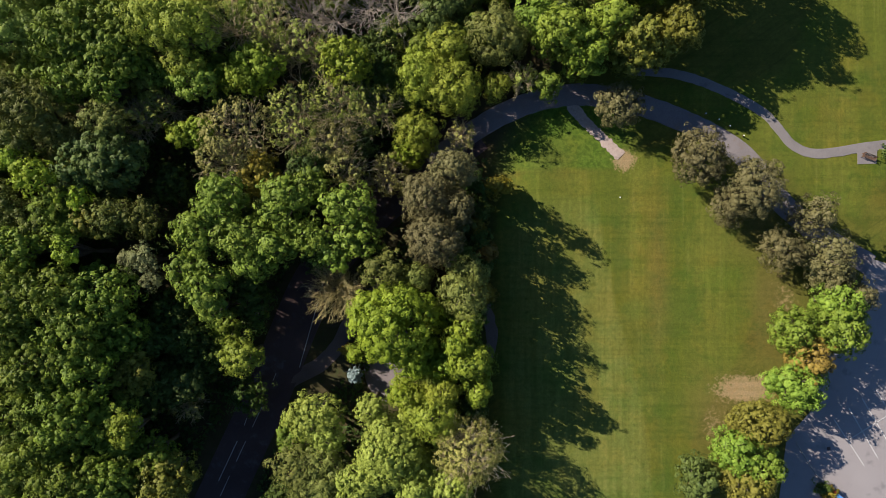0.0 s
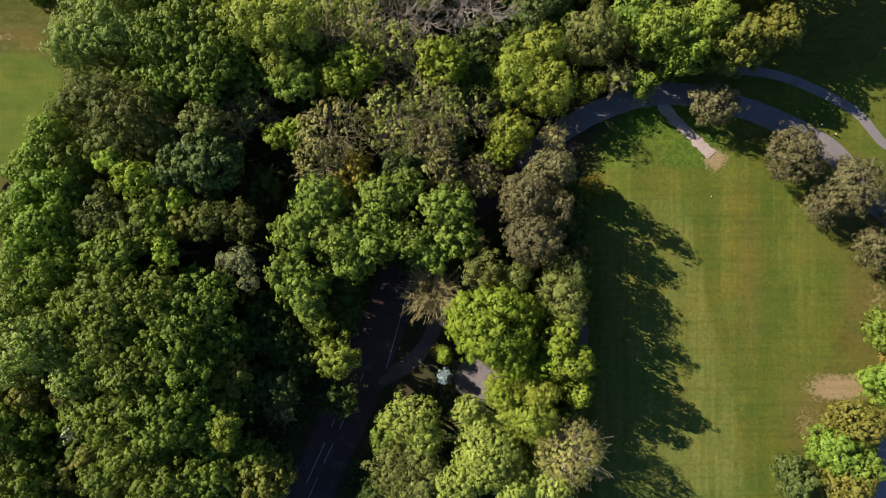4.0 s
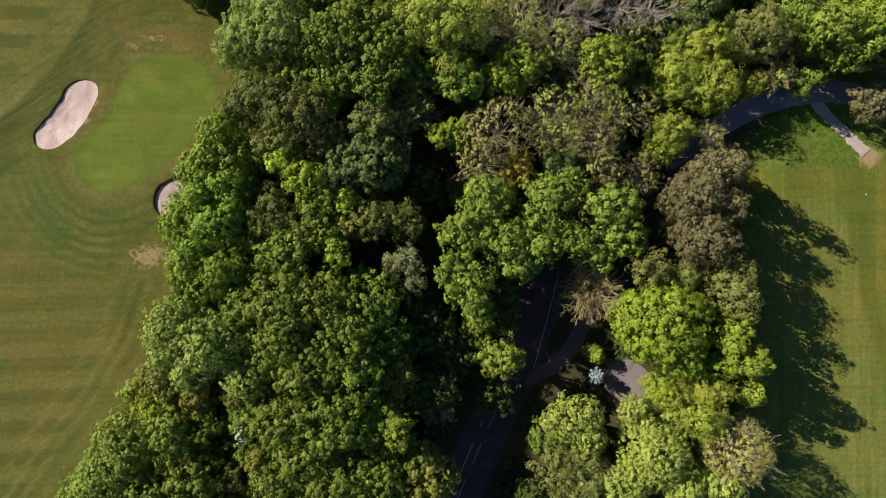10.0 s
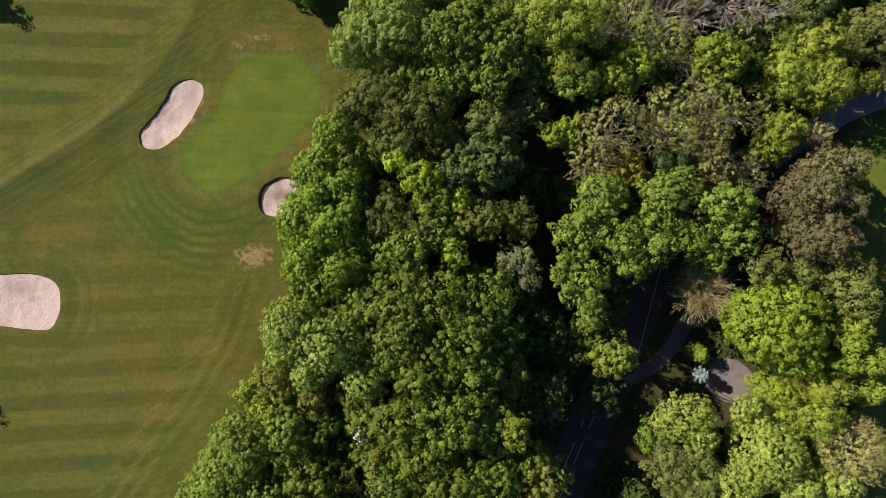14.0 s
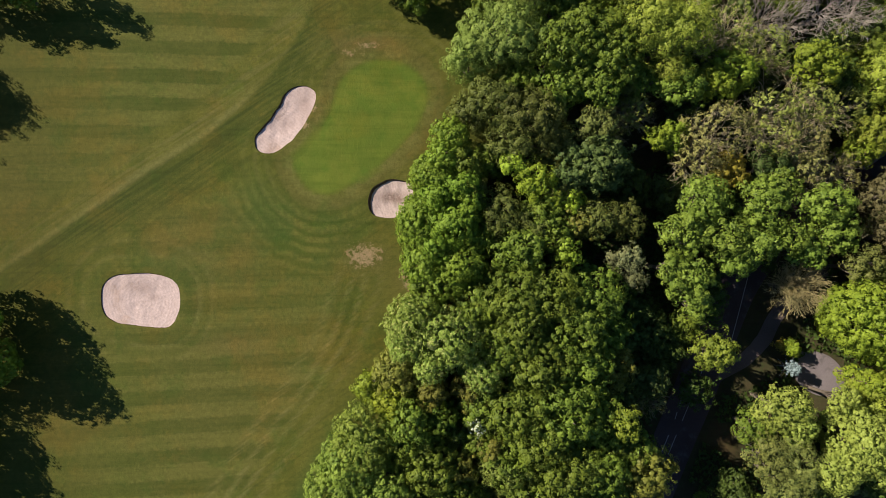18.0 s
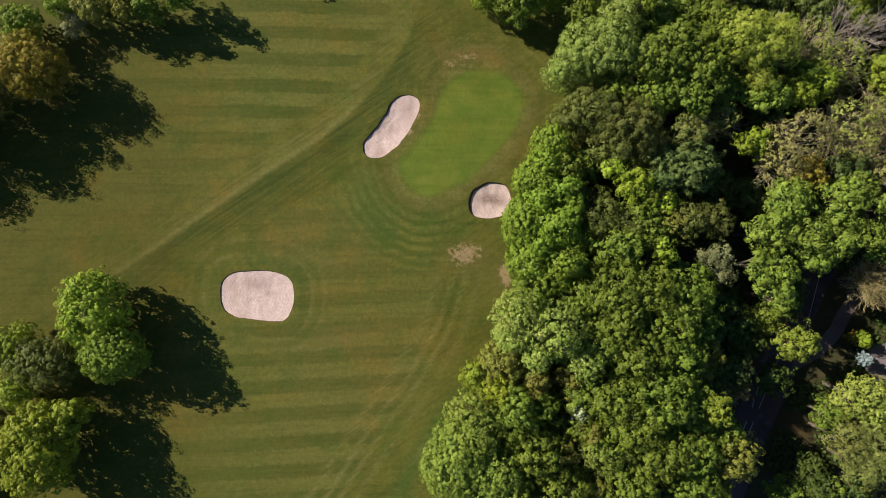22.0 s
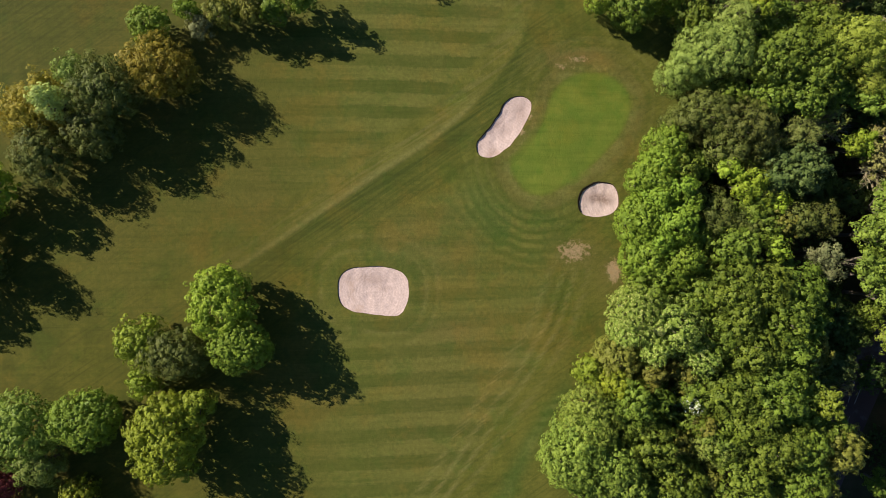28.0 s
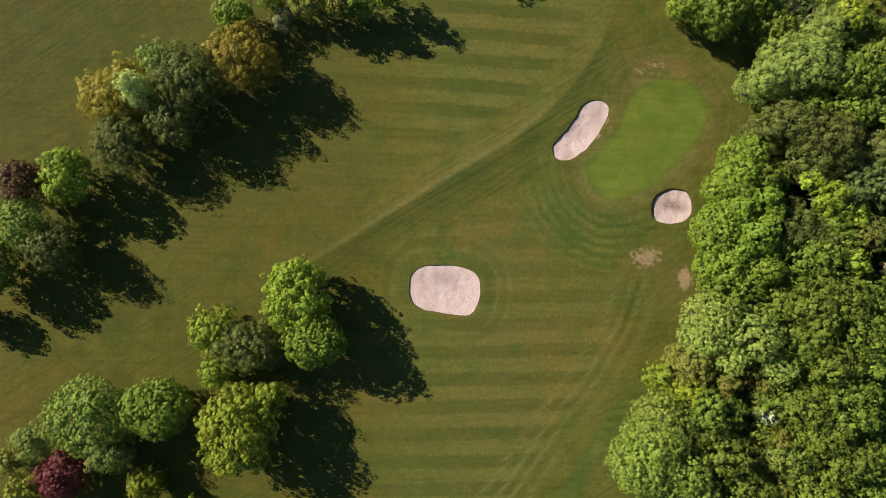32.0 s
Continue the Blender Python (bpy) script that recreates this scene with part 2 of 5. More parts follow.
def leaf_material(name, dark, light, through=0.15, spot=None, share=0.12, rough=0.55):
    """Foliage: every leaf clump has its own tone, and some light comes through."""
    m = Nodes(name)
    dark, light = ((c[0], c[1], c[2] * 1.05 + 0.001) for c in (dark, light))
    geo = m.node("ShaderNodeNewGeometry")
    rnd = geo.outputs["Random Per Island"]
    patch = m.noise(0.35, 3)
    tone = m.math("MULTIPLY_ADD", m.attr("tuft"), 0.46, m.span(patch, 0.3, 0.7, 0.0, 0.22))
    col = m.mix(m.math("MULTIPLY_ADD", rnd, 0.24, tone), dark, light)
    if spot:
        col = m.mix(m.math("GREATER_THAN", m.math("FRACT", m.math("MULTIPLY", rnd, 37.0)), 1.0 - share), col, spot)
    tone = m.node("ShaderNodeObjectInfo").outputs["Random"]
    hsv = m.node("ShaderNodeHueSaturation")
    m.put(hsv.inputs["Hue"], m.span(tone, 0, 1, 0.489, 0.503))
    m.put(hsv.inputs["Value"], m.math("MULTIPLY_ADD", tone, 0.26, 0.98))
    m.put(hsv.inputs["Color"], col)
    m.put(m.bsdf.inputs["Base Color"], hsv.outputs[0])
    m.put(m.bsdf.inputs["Roughness"], rough)
    m.bsdf.inputs["Specular IOR Level"].default_value = 0.17
    glow = m.node("ShaderNodeBsdfTranslucent")
    m.put(glow.inputs["Color"], hsv.outputs[0])
    blend = m.node("ShaderNodeMixShader")
    blend.inputs[0].default_value = through
    m.put(blend.inputs[1], m.bsdf.outputs[0]), m.put(blend.inputs[2], glow.outputs[0])
    m.put(m.tree.nodes["Material Output"].inputs["Surface"], blend.outputs[0])
    return m.mat


def sand_material():
    """Raked sand: damp brown drifts, fine grain and shallow curved rake marks."""
    m = Nodes("sand")
    big, small, grain = m.noise(0.22, 4, 0.6), m.noise(2.4, 5, 0.7), m.noise(11.0, 4, 0.7)
    col = m.mix(m.span(small, 0.35, 0.65), (0.54, 0.415, 0.355), (0.66, 0.52, 0.455))
    col = m.mix(m.span(m.math("MULTIPLY_ADD", small, 0.35, big), 0.72, 0.88, 0, 0.6), col, (0.38, 0.265, 0.190))
    col = m.mix(m.span(grain, 0.54, 0.68, 0, 0.62), col, (0.34, 0.25, 0.20))
    col = m.mix(m.math("MULTIPLY", m.attr("damp"), m.span(small, 0.3, 0.6, 0.35, 1.0)), col, (0.20, 0.132, 0.096))
    rake = m.node("ShaderNodeTexWave")
    rake.wave_type, rake.rings_direction = "RINGS", "Z"
    turn = m.node("ShaderNodeMapping")
    turn.inputs["Location"].default_value = (117, 7, 0)
    m.put(turn.inputs["Vector"], m.place())
    m.put(rake.inputs["Vector"], turn.outputs[0])
    rake.inputs["Scale"].default_value, rake.inputs["Distortion"].default_value, rake.inputs["Detail Scale"].default_value = 0.62, 9.0, 0.6
    col = m.mix(m.math("MULTIPLY", rake.outputs["Fac"], 0.20), col, (0.40, 0.29, 0.235))
    m.bump(m.math("MULTIPLY_ADD", rake.outputs["Fac"], 0.13, m.math("ADD", small, m.math("MULTIPLY", grain, 0.5))), 0.7, 0.06)
    return m.done(col, 0.95)


TURF = turf_material()
ASPHALT = plain_material("asphalt", (0.054, 0.037, 0.035), (0.086, 0.060, 0.056), 9.0, 0.85, 0.3, (0.10, 0.09, 0.09))
LANE = plain_material("worn_lane_asphalt", (0.155, 0.138, 0.138), (0.225, 0.203, 0.200), 5.0, 0.85, 0.3, (0.19, 0.15, 0.12))
DRIVE = plain_material("dusty_asphalt", (0.088, 0.068, 0.059), (0.142, 0.110, 0.094), 7.0, 0.9, 0.3)
PALE_ASPHALT = plain_material("worn_asphalt", (0.17, 0.155, 0.15), (0.23, 0.21, 0.20), 7.0, 0.85, 0.3, (0.13, 0.12, 0.12))
CAR_PARK = plain_material("car_park_asphalt", (0.255, 0.232, 0.230), (0.325, 0.300, 0.294), 8.0, 0.85, 0.3, (0.215, 0.20, 0.20), 0.08)
FORECOURT = plain_material("forecourt_asphalt", (0.135, 0.115, 0.112), (0.20, 0.172, 0.168), 7.0, 0.85, 0.3, (0.11, 0.095, 0.09))
GRAVEL = plain_material("gravel", (0.25, 0.20, 0.17), (0.46, 0.37, 0.315), 3.0, 0.95, 0.6)
PATH_EARTH = plain_material("trodden_earth", (0.150, 0.105, 0.082), (0.215, 0.155, 0.122), 4.0, 0.95, 0.4)
SAND = sand_material()
EARTH = plain_material("earth_lip", (0.075, 0.050, 0.032), (0.12, 0.082, 0.050), 3.0, 0.95, 0.6)
PAINT = plain_material("worn_road_paint", (0.24, 0.23, 0.22), (0.46, 0.45, 0.43), 4.0, 0.7, 0.1)
BAY_PAINT = plain_material("bay_paint", (0.48, 0.47, 0.45), (0.66, 0.65, 0.63), 4.0, 0.7, 0.1)
STONE = plain_material("kerb_stone", (0.28, 0.27, 0.25), (0.38, 0.36, 0.33), 5.0, 0.85, 0.2)
BARK = plain_material("bark", (0.10, 0.08, 0.055), (0.18, 0.15, 0.11), 4.0, 0.95, 0.8)
TWIG = plain_material("grey_twigs", (0.30, 0.26, 0.205), (0.46, 0.405, 0.335), 2.0, 0.9, 0.2)
TWIG_TAN = plain_material("budding_tan_twigs", (0.27, 0.225, 0.085), (0.44, 0.375, 0.17), 2.0, 0.9, 0.2)
TWIG_BROWN = plain_material("brown_twigs", (0.33, 0.275, 0.150), (0.50, 0.43, 0.26), 2.0, 0.9, 0.2)
WOOD = plain_material("bench_wood", (0.09, 0.055, 0.035), (0.15, 0.09, 0.055), 6.0, 0.7, 0.3)
WHITE = plain_material("white_plastic", (0.75, 0.75, 0.73), (0.82, 0.82, 0.80), 6.0, 0.4, 0.05)

# ---- the lie of the land: a shallow valley along the road ----
LAND_X = (-420, -190, -150, -120, -88, -60, -45, -28, -18, 0, 15, 25, 60, 300)
LAND_Z = (6, 6, 6, 6, 4.8, 2.5, 0.8, -1, -1, 1.6, 4.2, 4.3, 4.6, 4.6)


def land(x):
    return float(np.interp(x, LAND_X, LAND_Z))


def mesh_of(name, verts, faces, material, smooth=False):
    me = bpy.data.meshes.new(name)
    me.from_pydata([tuple(v) for v in verts], [], [tuple(f) for f in faces])
    me.materials.append(material)
    if smooth:
        me.polygons.foreach_set("use_smooth", [True] * len(me.polygons))
    me.update()
    return me


def part(name, me, parent, label=""):
    ob = new(name, me)
    ob.parent = parent
    if label:
        ob["label"] = label
    return ob


def rounded(points, rounds=3):
    """A closed outline, its corners cut off again and again."""
    p = [Vector(q) for q in points]
    for _ in range(rounds):
        p = [a.lerp(b, f) for a, b in zip(p, p[1:] + p[:1]) for f in (0.25, 0.75)]
    return p


def eased(points, step=1.0):
    """An open line through the points, at even steps."""
    p = [Vector(q) for q in points]
    for _ in range(3):
        p = [p[0]] + [a.lerp(b, f) for a, b in zip(p, p[1:]) for f in (0.25, 0.75)] + [p[-1]]
    out, left = [p[0]], step
    for a, b in zip(p, p[1:]):
        length, done = (b - a).length, 0.0
        while length - done >= left:
            done += left
            out.append(a.lerp(b, done / length))
            left = step
        left -= length - done
    out.append(p[-1])
    return out


def inside(px, py, outline):
    """Signed distance to an outline, below nought inside, for arrays of places."""
    a = np.array([(v[0], v[1]) for v in outline])
    b = np.roll(a, -1, axis=0)
    best, odd = np.full(px.shape, 1e9), np.zeros(px.shape, bool)
    for (ax, ay), (bx, by) in zip(a, b):
        dx, dy = bx - ax, by - ay
        f = np.clip(((px - ax) * dx + (py - ay) * dy) / (dx * dx + dy * dy + 1e-9), 0, 1)
        best = np.minimum(best, np.hypot(px - ax - f * dx, py - ay - f * dy))
        odd ^= ((ay > py) != (by > py)) & (px < dx * (py - ay) / (dy if abs(dy) > 1e-9 else 1e-9) + ax)
    return np.where(odd, -best, best)


def soft_in(d, width):
    return np.clip(0.5 - d / width, 0, 1)


# ---- outlines on the plan ----
BUNKERS = {
    "long": rounded([(-92.6, 26.5), (-90.1, 26.2), (-89.5, 24.6), (-91.2, 21.1), (-92.9, 18.7), (-95.4, 16.4), (-97.7, 15.6), (-99.4, 16.7), (-99.5, 18.7), (-97.3, 20.8), (-95.4, 23.6), (-94.3, 25.8)]),
    "round": rounded([(-78.2, 11.9), (-75.8, 11.5), (-74.5, 9.4), (-74.6, 7.0), (-76.4, 5.7), (-78.8, 5.4), (-81.4, 6.0), (-82.1, 8.2), (-81.1, 10.5)]),
    "broad": rounded([(-120.1, -2.5), (-117.0, -2.4), (-113.6, -2.9), (-111.6, -4.2), (-111.2, -6.4), (-111.5, -9.1), (-112.6, -10.9), (-114.3, -11.2), (-117.0, -10.8), (-120.5, -10.4), (-122.9, -9.3), (-123.5, -7.1), (-123.2, -4.4), (-122.0, -3.1)]),
}
for outline in BUNKERS.values():
    for v in outline:
        v.xy = (v.x + 0.18 * noise.noise((v.x * 0.55, v.y * 0.55, 2)), v.y + 0.18 * noise.noise((v.x * 0.55, v.y * 0.55, 7)))
GREEN = rounded([(-78.6, 31.5), (-74.4, 30.2), (-71.7, 27.1), (-71.6, 23.6), (-73.8, 19.2), (-77.0, 15.8), (-80.4, 12.7), (-84.2, 10.2), (-88.1, 8.5), (-91.5, 9.5), (-93.6, 12.5), (-94.4, 15.4), (-92.1, 17.7), (-89.3, 20.6), (-87.7, 24.2), (-86.4, 28.0), (-83.1, 30.7)])
FAIR_NORTH = rounded([(-188, 58), (-189, -26), (-165, -14), (-148, -4), (-129, 7), (-118.5, 13.8), (-107.5, 21), (-98, 30), (-92, 40), (-90, 58)], 2)
FAIR_SOUTH = rounded([(-139.4, -58.3), (-139.4, -23.3), (-127.7, -7.7), (-116.1, 3.9), (-104.5, 10.7), (-96.7, 10.7), (-90.9, 4.9), (-86.1, -3.8), (-89.0, -17.4), (-96.7, -29.0), (-106.4, -42.6), (-108.3, -58.1)], 2)
FAIR_EAST = rounded([(8, 10.6), (14, 12.2), (20, 12.4), (26, 12.2), (29, 14.5), (34.1, 16.6), (45, 11), (48, 2.9), (48.5, -9.7), (43.7, -20.3), (37.0, -30.0), (36.1, -58.0), (9.0, -58.3), (9.0, -11.7)], 2)
LAWN = rounded([(30, 25.5), (38, 24.5), (53.3, 26.0), (57.1, 40.5), (85.9, 52.9), (85.9, 19.2), (66.7, 12.3), (64, 4), (57, 8), (47, 16), (38, 21.5)], 2)
APRON = rounded([(-99.6, 13.6), (-95.8, 7.8), (-89.0, 5.8), (-83.1, 8.8), (-85.1, 3.9), (-87.0, -1.9), (-92.9, -2.9), (-98.7, 2.0), (-102.5, 7.8)], 2)
WOOD_WEST = rounded([(-66, 50), (-59, 36), (-57, 26), (-62, 17), (-66, 6), (-66, -5), (-70, -15), (-76, -26), (-81, -36), (-88, -73), (5, -73), (5, -29), (6, -12), (6, 5), (9, 16), (22, 30), (30, 78), (-66, 78)], 2)
ROAD = [(-56.5, -83.0), (-41.4, -52.0), (-36.6, -41.7), (-32.6, -32.8), (-28.4, -23.8), (-24.5, -13.7), (-21.0, -5.4), (-15.8, 2.0), (-9.3, 8.2), (-2.1, 13.6), (4.9, 18.7), (11.9, 22.4), (19.6, 24.0), (25.2, 23.6), (30.4, 22.3), (36.1, 20.2), (41.1, 17.9), (46.4, 14.7), (50.7, 8.4), (56.5, 3.0), (65.6, -2.4)]

# ---- ground: one sheet, its zones kept as masks on its corners ----
STEP = 0.6
gx = np.concatenate([[-2500, -900, -420, -300], np.arange(-215, 95, STEP), [160, 300, 900, 2500]])
gy = np.concatenate([[-2500, -900, -300, -120], np.arange(-70, 70, STEP), [120, 300, 900, 2500]])
X, Y = np.meshgrid(gx, gy)
Z = np.interp(X, LAND_X, LAND_Z)


def off_line(px, py, points):
    """Distance of places from a line on the plan."""
    best = np.full(px.shape, 1e9)
    for (ax, ay), (bx, by) in zip(points, points[1:]):
        dx, dy = bx - ax, by - ay
        f = np.clip(((px - ax) * dx + (py - ay) * dy) / (dx * dx + dy * dy), 0, 1)
        best = np.minimum(best, np.hypot(px - ax - f * dx, py - ay - f * dy))
    return best


EDGE = [(-190, -29), (-165, -16), (-147.8, -6.2), (-139.3, -1.7), (-128.9, 5.2), (-118.5, 12.0), (-106.8, 19.4), (-101.3, 24.0), (-96.5, 29.0), (-91.8, 36.0), (-88, 46)]
WHEELS = [(-83.5, -4), (-86.4, -12.7), (-91.9, -21.7), (-97.5, -29.0), (-101.4, -34.7), (-109, -46)]
BRINK = [(-80, -15), (-85, -25), (-90.5, -33), (-98, -48)]
MINT = [(23.5, 9), (24.7, 0.8), (26.6, -8.7), (29.4, -18.2), (31.3, -27.7), (32.3, -38.2), (33, -60)]
# bare and dry patches: x, y, half width, half height, amount
BARE = ((-82.6, -0.4, 3.6, 2.3, 0.74), (-75.6, -3.9, 1.5, 2.3, 1.0), (-84.2, 31.6, 2.4, 0.8, 0.50), (-81.4, 33.0, 2.8, 0.8, 0.60), (46.6, -21.4, 5.6, 2.5, 1.0), (41.8, -27.0, 2.6, 4.0, 0.5), (-89.9, 22.6, 0.6, 1.5, 0.68), (-91.4, 20.0, 0.8, 1.4, 0.64), (27.9, 13.7, 2.1, 1.9, 0.95), (52.5, -8.0, 2.5, 9.0, 0.45), (47.0, 6.8, 3.0, 4.0, 0.42), (-88.5, -28, 2, 1, 0.2))
DRYNESS = ((48, 5, 5, 7, 0.8), (51, -9, 4, 9, 0.9), (43, -25, 5, 6, 0.9), (33.2, -5, 1.6, 11, 0.6), (16, 14, 4, 2.5, 0.3), (-82, 33.2, 6.5, 1.9, 1.0), (-89.0, 20.5, 1.3, 4.5, 1.0), (-78.4, 14.2, 1.8, 0.9, 0.8), (-81.2, 12.4, 2.0, 0.8, 0.8), (-83.8, 10.8, 1.8, 0.7, 0.6), (-82, -1, 5, 3, 0.5), (-76, -4, 3, 4, 0.6), (-112, 2, 8, 6, 0.25), (-104, -14, 5, 2, 0.5))


def zones(px, py):
    """How much of each kind of turf lies at each place."""
    ring = inside(px, py, GREEN)
    south = py < np.interp(px, [p[0] for p in EDGE], [p[1] for p in EDGE])
    away = off_line(px, py, EDGE)
    north = soft_in(inside(px, py, FAIR_NORTH), 2.5)
    inner = np.clip((away - 3.6) / 1.4, 0, 1)
    wheels = off_line(px, py, WHEELS)
    sand_edge = inside(px, py, BUNKERS["broad"])
    beyond = px - np.interp(py, [p[1] for p in MINT][::-1], [p[0] for p in MINT][::-1])
    z = {
        "north": north,
        "fairway": np.clip(0.95 * north * inner * np.clip((px + 178) / 45, 0.1, 1) + soft_in(inside(px, py, FAIR_SOUTH), 2.5), 0, 1),
        "east": np.clip(soft_in(inside(px, py, FAIR_EAST), 0.9) + soft_in(inside(px, py, LAWN), 2.0), 0, 1),
        "mint": np.clip(0.5 - beyond / 0.6, 0, 1) * np.clip((px - 8) / 4, 0, 1) * np.clip((9 - py) / 5, 0, 1),
        "brim": np.exp(-((beyond - 1.9) / 1.5) ** 2) * np.clip((9 - py) / 5, 0, 1),
        "mown": 1.0 * np.clip(np.exp(-((px + 105) / 18) ** 2 - ((py - 32) / 20) ** 2) + np.exp(-((px + 103) / 18) ** 2 - ((py + 27) / 18) ** 2) + 0.22, 0, 1),
        "green": soft_in(ring + 0.7, 0.8),
        "apron": soft_in(inside(px, py, APRON) - 0.6, 6.0) * 0.85,
        "litter": soft_in(inside(px, py, WOOD_WEST), 5.0),
        "ring": np.clip(ring, -2, 40),
        "dry": np.exp(-((ring - 1.2) / 1.2) ** 2) * 0.42,
        "worn": np.zeros(px.shape),
        "moat": np.exp(-((sand_edge - 1.5) / 0.8) ** 2) * np.clip(0.55 + 0.14 * (py + 6.8), 0, 1) + 0.5 * np.exp(-((sand_edge - 4.2) / 0.5) ** 2),
        "trace": np.exp(-((sand_edge - 2.9) / 0.35) ** 2) + 0.8 * np.exp(-((sand_edge - 5.1) / 0.3) ** 2),
        "lush": np.clip((py - 11.6) / 0.8, 0, 1) * np.clip((px - 5) / 2, 0, 1) * np.clip((31 - px) / 4, 0, 1) * np.clip((26 - py) / 2, 0, 1),
        "long": np.clip((-118 - px) / 16, 0, 1),
        "collar": np.clip((ring + 0.9) / 0.5, 0, 1) * np.clip((1.5 - ring) / 1.2, 0, 1),
        "round": np.clip((ring - 0.8) / 0.8, 0, 1) * np.clip((8.5 - ring) / 3.5, 0, 1),
    }
    for wx, wy, ww, wh, amount in BARE:
        z["worn"] = np.maximum(z["worn"], amount * np.exp(-((px - wx) / ww) ** 2 - ((py - wy) / wh) ** 2))
    for wx, wy, ww, wh, amount in DRYNESS:
        z["dry"] = np.maximum(z["dry"], amount * np.exp(-((px - wx) / ww) ** 2 - ((py - wy) / wh) ** 2))
    reach = np.clip((px + 165) / 40, 0.10, 1.0) * np.clip((-86 - px) / 6, 0, 1)
    z["band"] = np.where(south, np.exp(-(away / 5.5) ** 2) * np.clip(away / 0.7, 0, 1), 0) * reach
    z["track"] = np.where(south, np.exp(-(away / 0.4) ** 2), np.exp(-((away - 1.6) / 2.0) ** 2)) * reach * 0.5
    z["track"] += 0.75 * np.exp(-((wheels - 1.0) / 0.45) ** 2) + 0.5 * np.exp(-((wheels - 3.4) / 0.7) ** 2)
    z["band"] += 0.55 * np.exp(-((px + 180) / 32) ** 2 - ((py - 38) / 26) ** 2)
    z["apron"] = np.maximum(z["apron"], 0.9 * np.exp(-((off_line(px, py, BRINK)) / 1.5) ** 2) * np.clip((-20 - py) / 6, 0, 1))
    z["line"] = np.exp(-(away / 0.5) ** 2) * np.clip((px + 150) / 15, 0, 1) * np.clip((-98 - px) / 4, 0, 1) * 0.6
    z["apron"] = np.maximum(z["apron"], 0.75 * np.exp(-((px + 116.5) / 5) ** 2 - ((py + 0.9) / 1.1) ** 2))
    z["band"] += 0.35 * np.exp(-(wheels / 0.5) ** 2)
    return z


def give_zones(me, px, py):
    for key, values in zones(px, py).items():
        me.attributes.new(key, "FLOAT", "POINT").data.foreach_set("value", values.ravel().astype(np.float32))


keep = np.ones((len(gy) - 1, len(gx) - 1), bool)
cx, cy = (X[:-1, :-1] + X[1:, 1:]) / 2, (Y[:-1, :-1] + Y[1:, 1:]) / 2
for outline in BUNKERS.values():
    keep &= inside(cx, cy, outline) > 0.8
index = np.arange(X.size).reshape(X.shape)
quads = np.stack([index[:-1, :-1], index[:-1, 1:], index[1:, 1:], index[1:, :-1]], -1)[keep]


def grid_mesh(name, co, faces, material, smooth=True):
    me = bpy.data.meshes.new(name)
    n, k = faces.shape
    me.vertices.add(len(co)), me.loops.add(n * k), me.polygons.add(n)
    me.vertices.foreach_set("co", np.ascontiguousarray(co, np.float32).ravel())
    me.loops.foreach_set("vertex_index", faces.astype(np.int32).ravel())
    me.polygons.foreach_set("loop_start", np.arange(n, dtype=np.int32) * k)
    me.polygons.foreach_set("use_smooth", np.full(n, smooth))
    me.materials.append(material)
    me.update(calc_edges=True)
    return me


ground_mesh = grid_mesh("ground", np.stack([X, Y, Z], -1).reshape(-1, 3), quads, TURF)
give_zones(ground_mesh, X, Y)
ground = tagged(new("ground", ground_mesh), "mown golf course grass with striped fairways, a putting green and woodland floor", "ground", kind="structure")


def strip(name, line, width, material, rise, step=1.0, wobble=0.0):
    """A paved band along a line, with edges that drop into the ground."""
    p = eased(line, step)
    rng = random.Random(name)
    verts, faces = [], []
    for i, v in enumerate(p):
        d = (p[min(i + 1, len(p) - 1)] - p[max(i - 1, 0)]).normalized()
        n = Vector((-d.y, d.x))
        wl, wr = (width / 2 + rng.uniform(-wobble, wobble) for _ in "ab")
        for off, dz in ((wl + 0.05, -0.1), (wl, 0), (wl / 3, 0.015), (-wr / 3, 0.015), (-wr, 0), (-wr - 0.05, -0.1)):
            q = v + n * off
            verts.append((q.x, q.y, land(q.x) + rise + dz))
        if i:
            a = 6 * i
            faces += [(a - 6 + k, a - 5 + k, a + 1 + k, a + k) for k in range(5)]
    faces = [f[::-1] for f in faces]
    return mesh_of(name, verts, faces, material)


def slab(name, outline, material, rise):
    """A flat paved patch with a thin edge."""
    p = [Vector(q) for q in outline]
    verts = [(q.x, q.y, land(q.x) + rise) for q in p] + [(q.x, q.y, land(q.x) - 0.1) for q in p]
    n = len(p)
    faces = [tuple(range(n))] + [(i, i + n, (i + 1) % n + n, (i + 1) % n) for i in range(n)]
    me = mesh_of(name, verts, faces, material)
    bm = bmesh.new()
    bm.from_mesh(me)
    bmesh.ops.triangulate(bm, faces=[f for f in bm.faces if len(f.verts) > 4])
    bmesh.ops.recalc_face_normals(bm, faces=bm.faces)
    bm.to_mesh(me)
    bm.free()
    return me


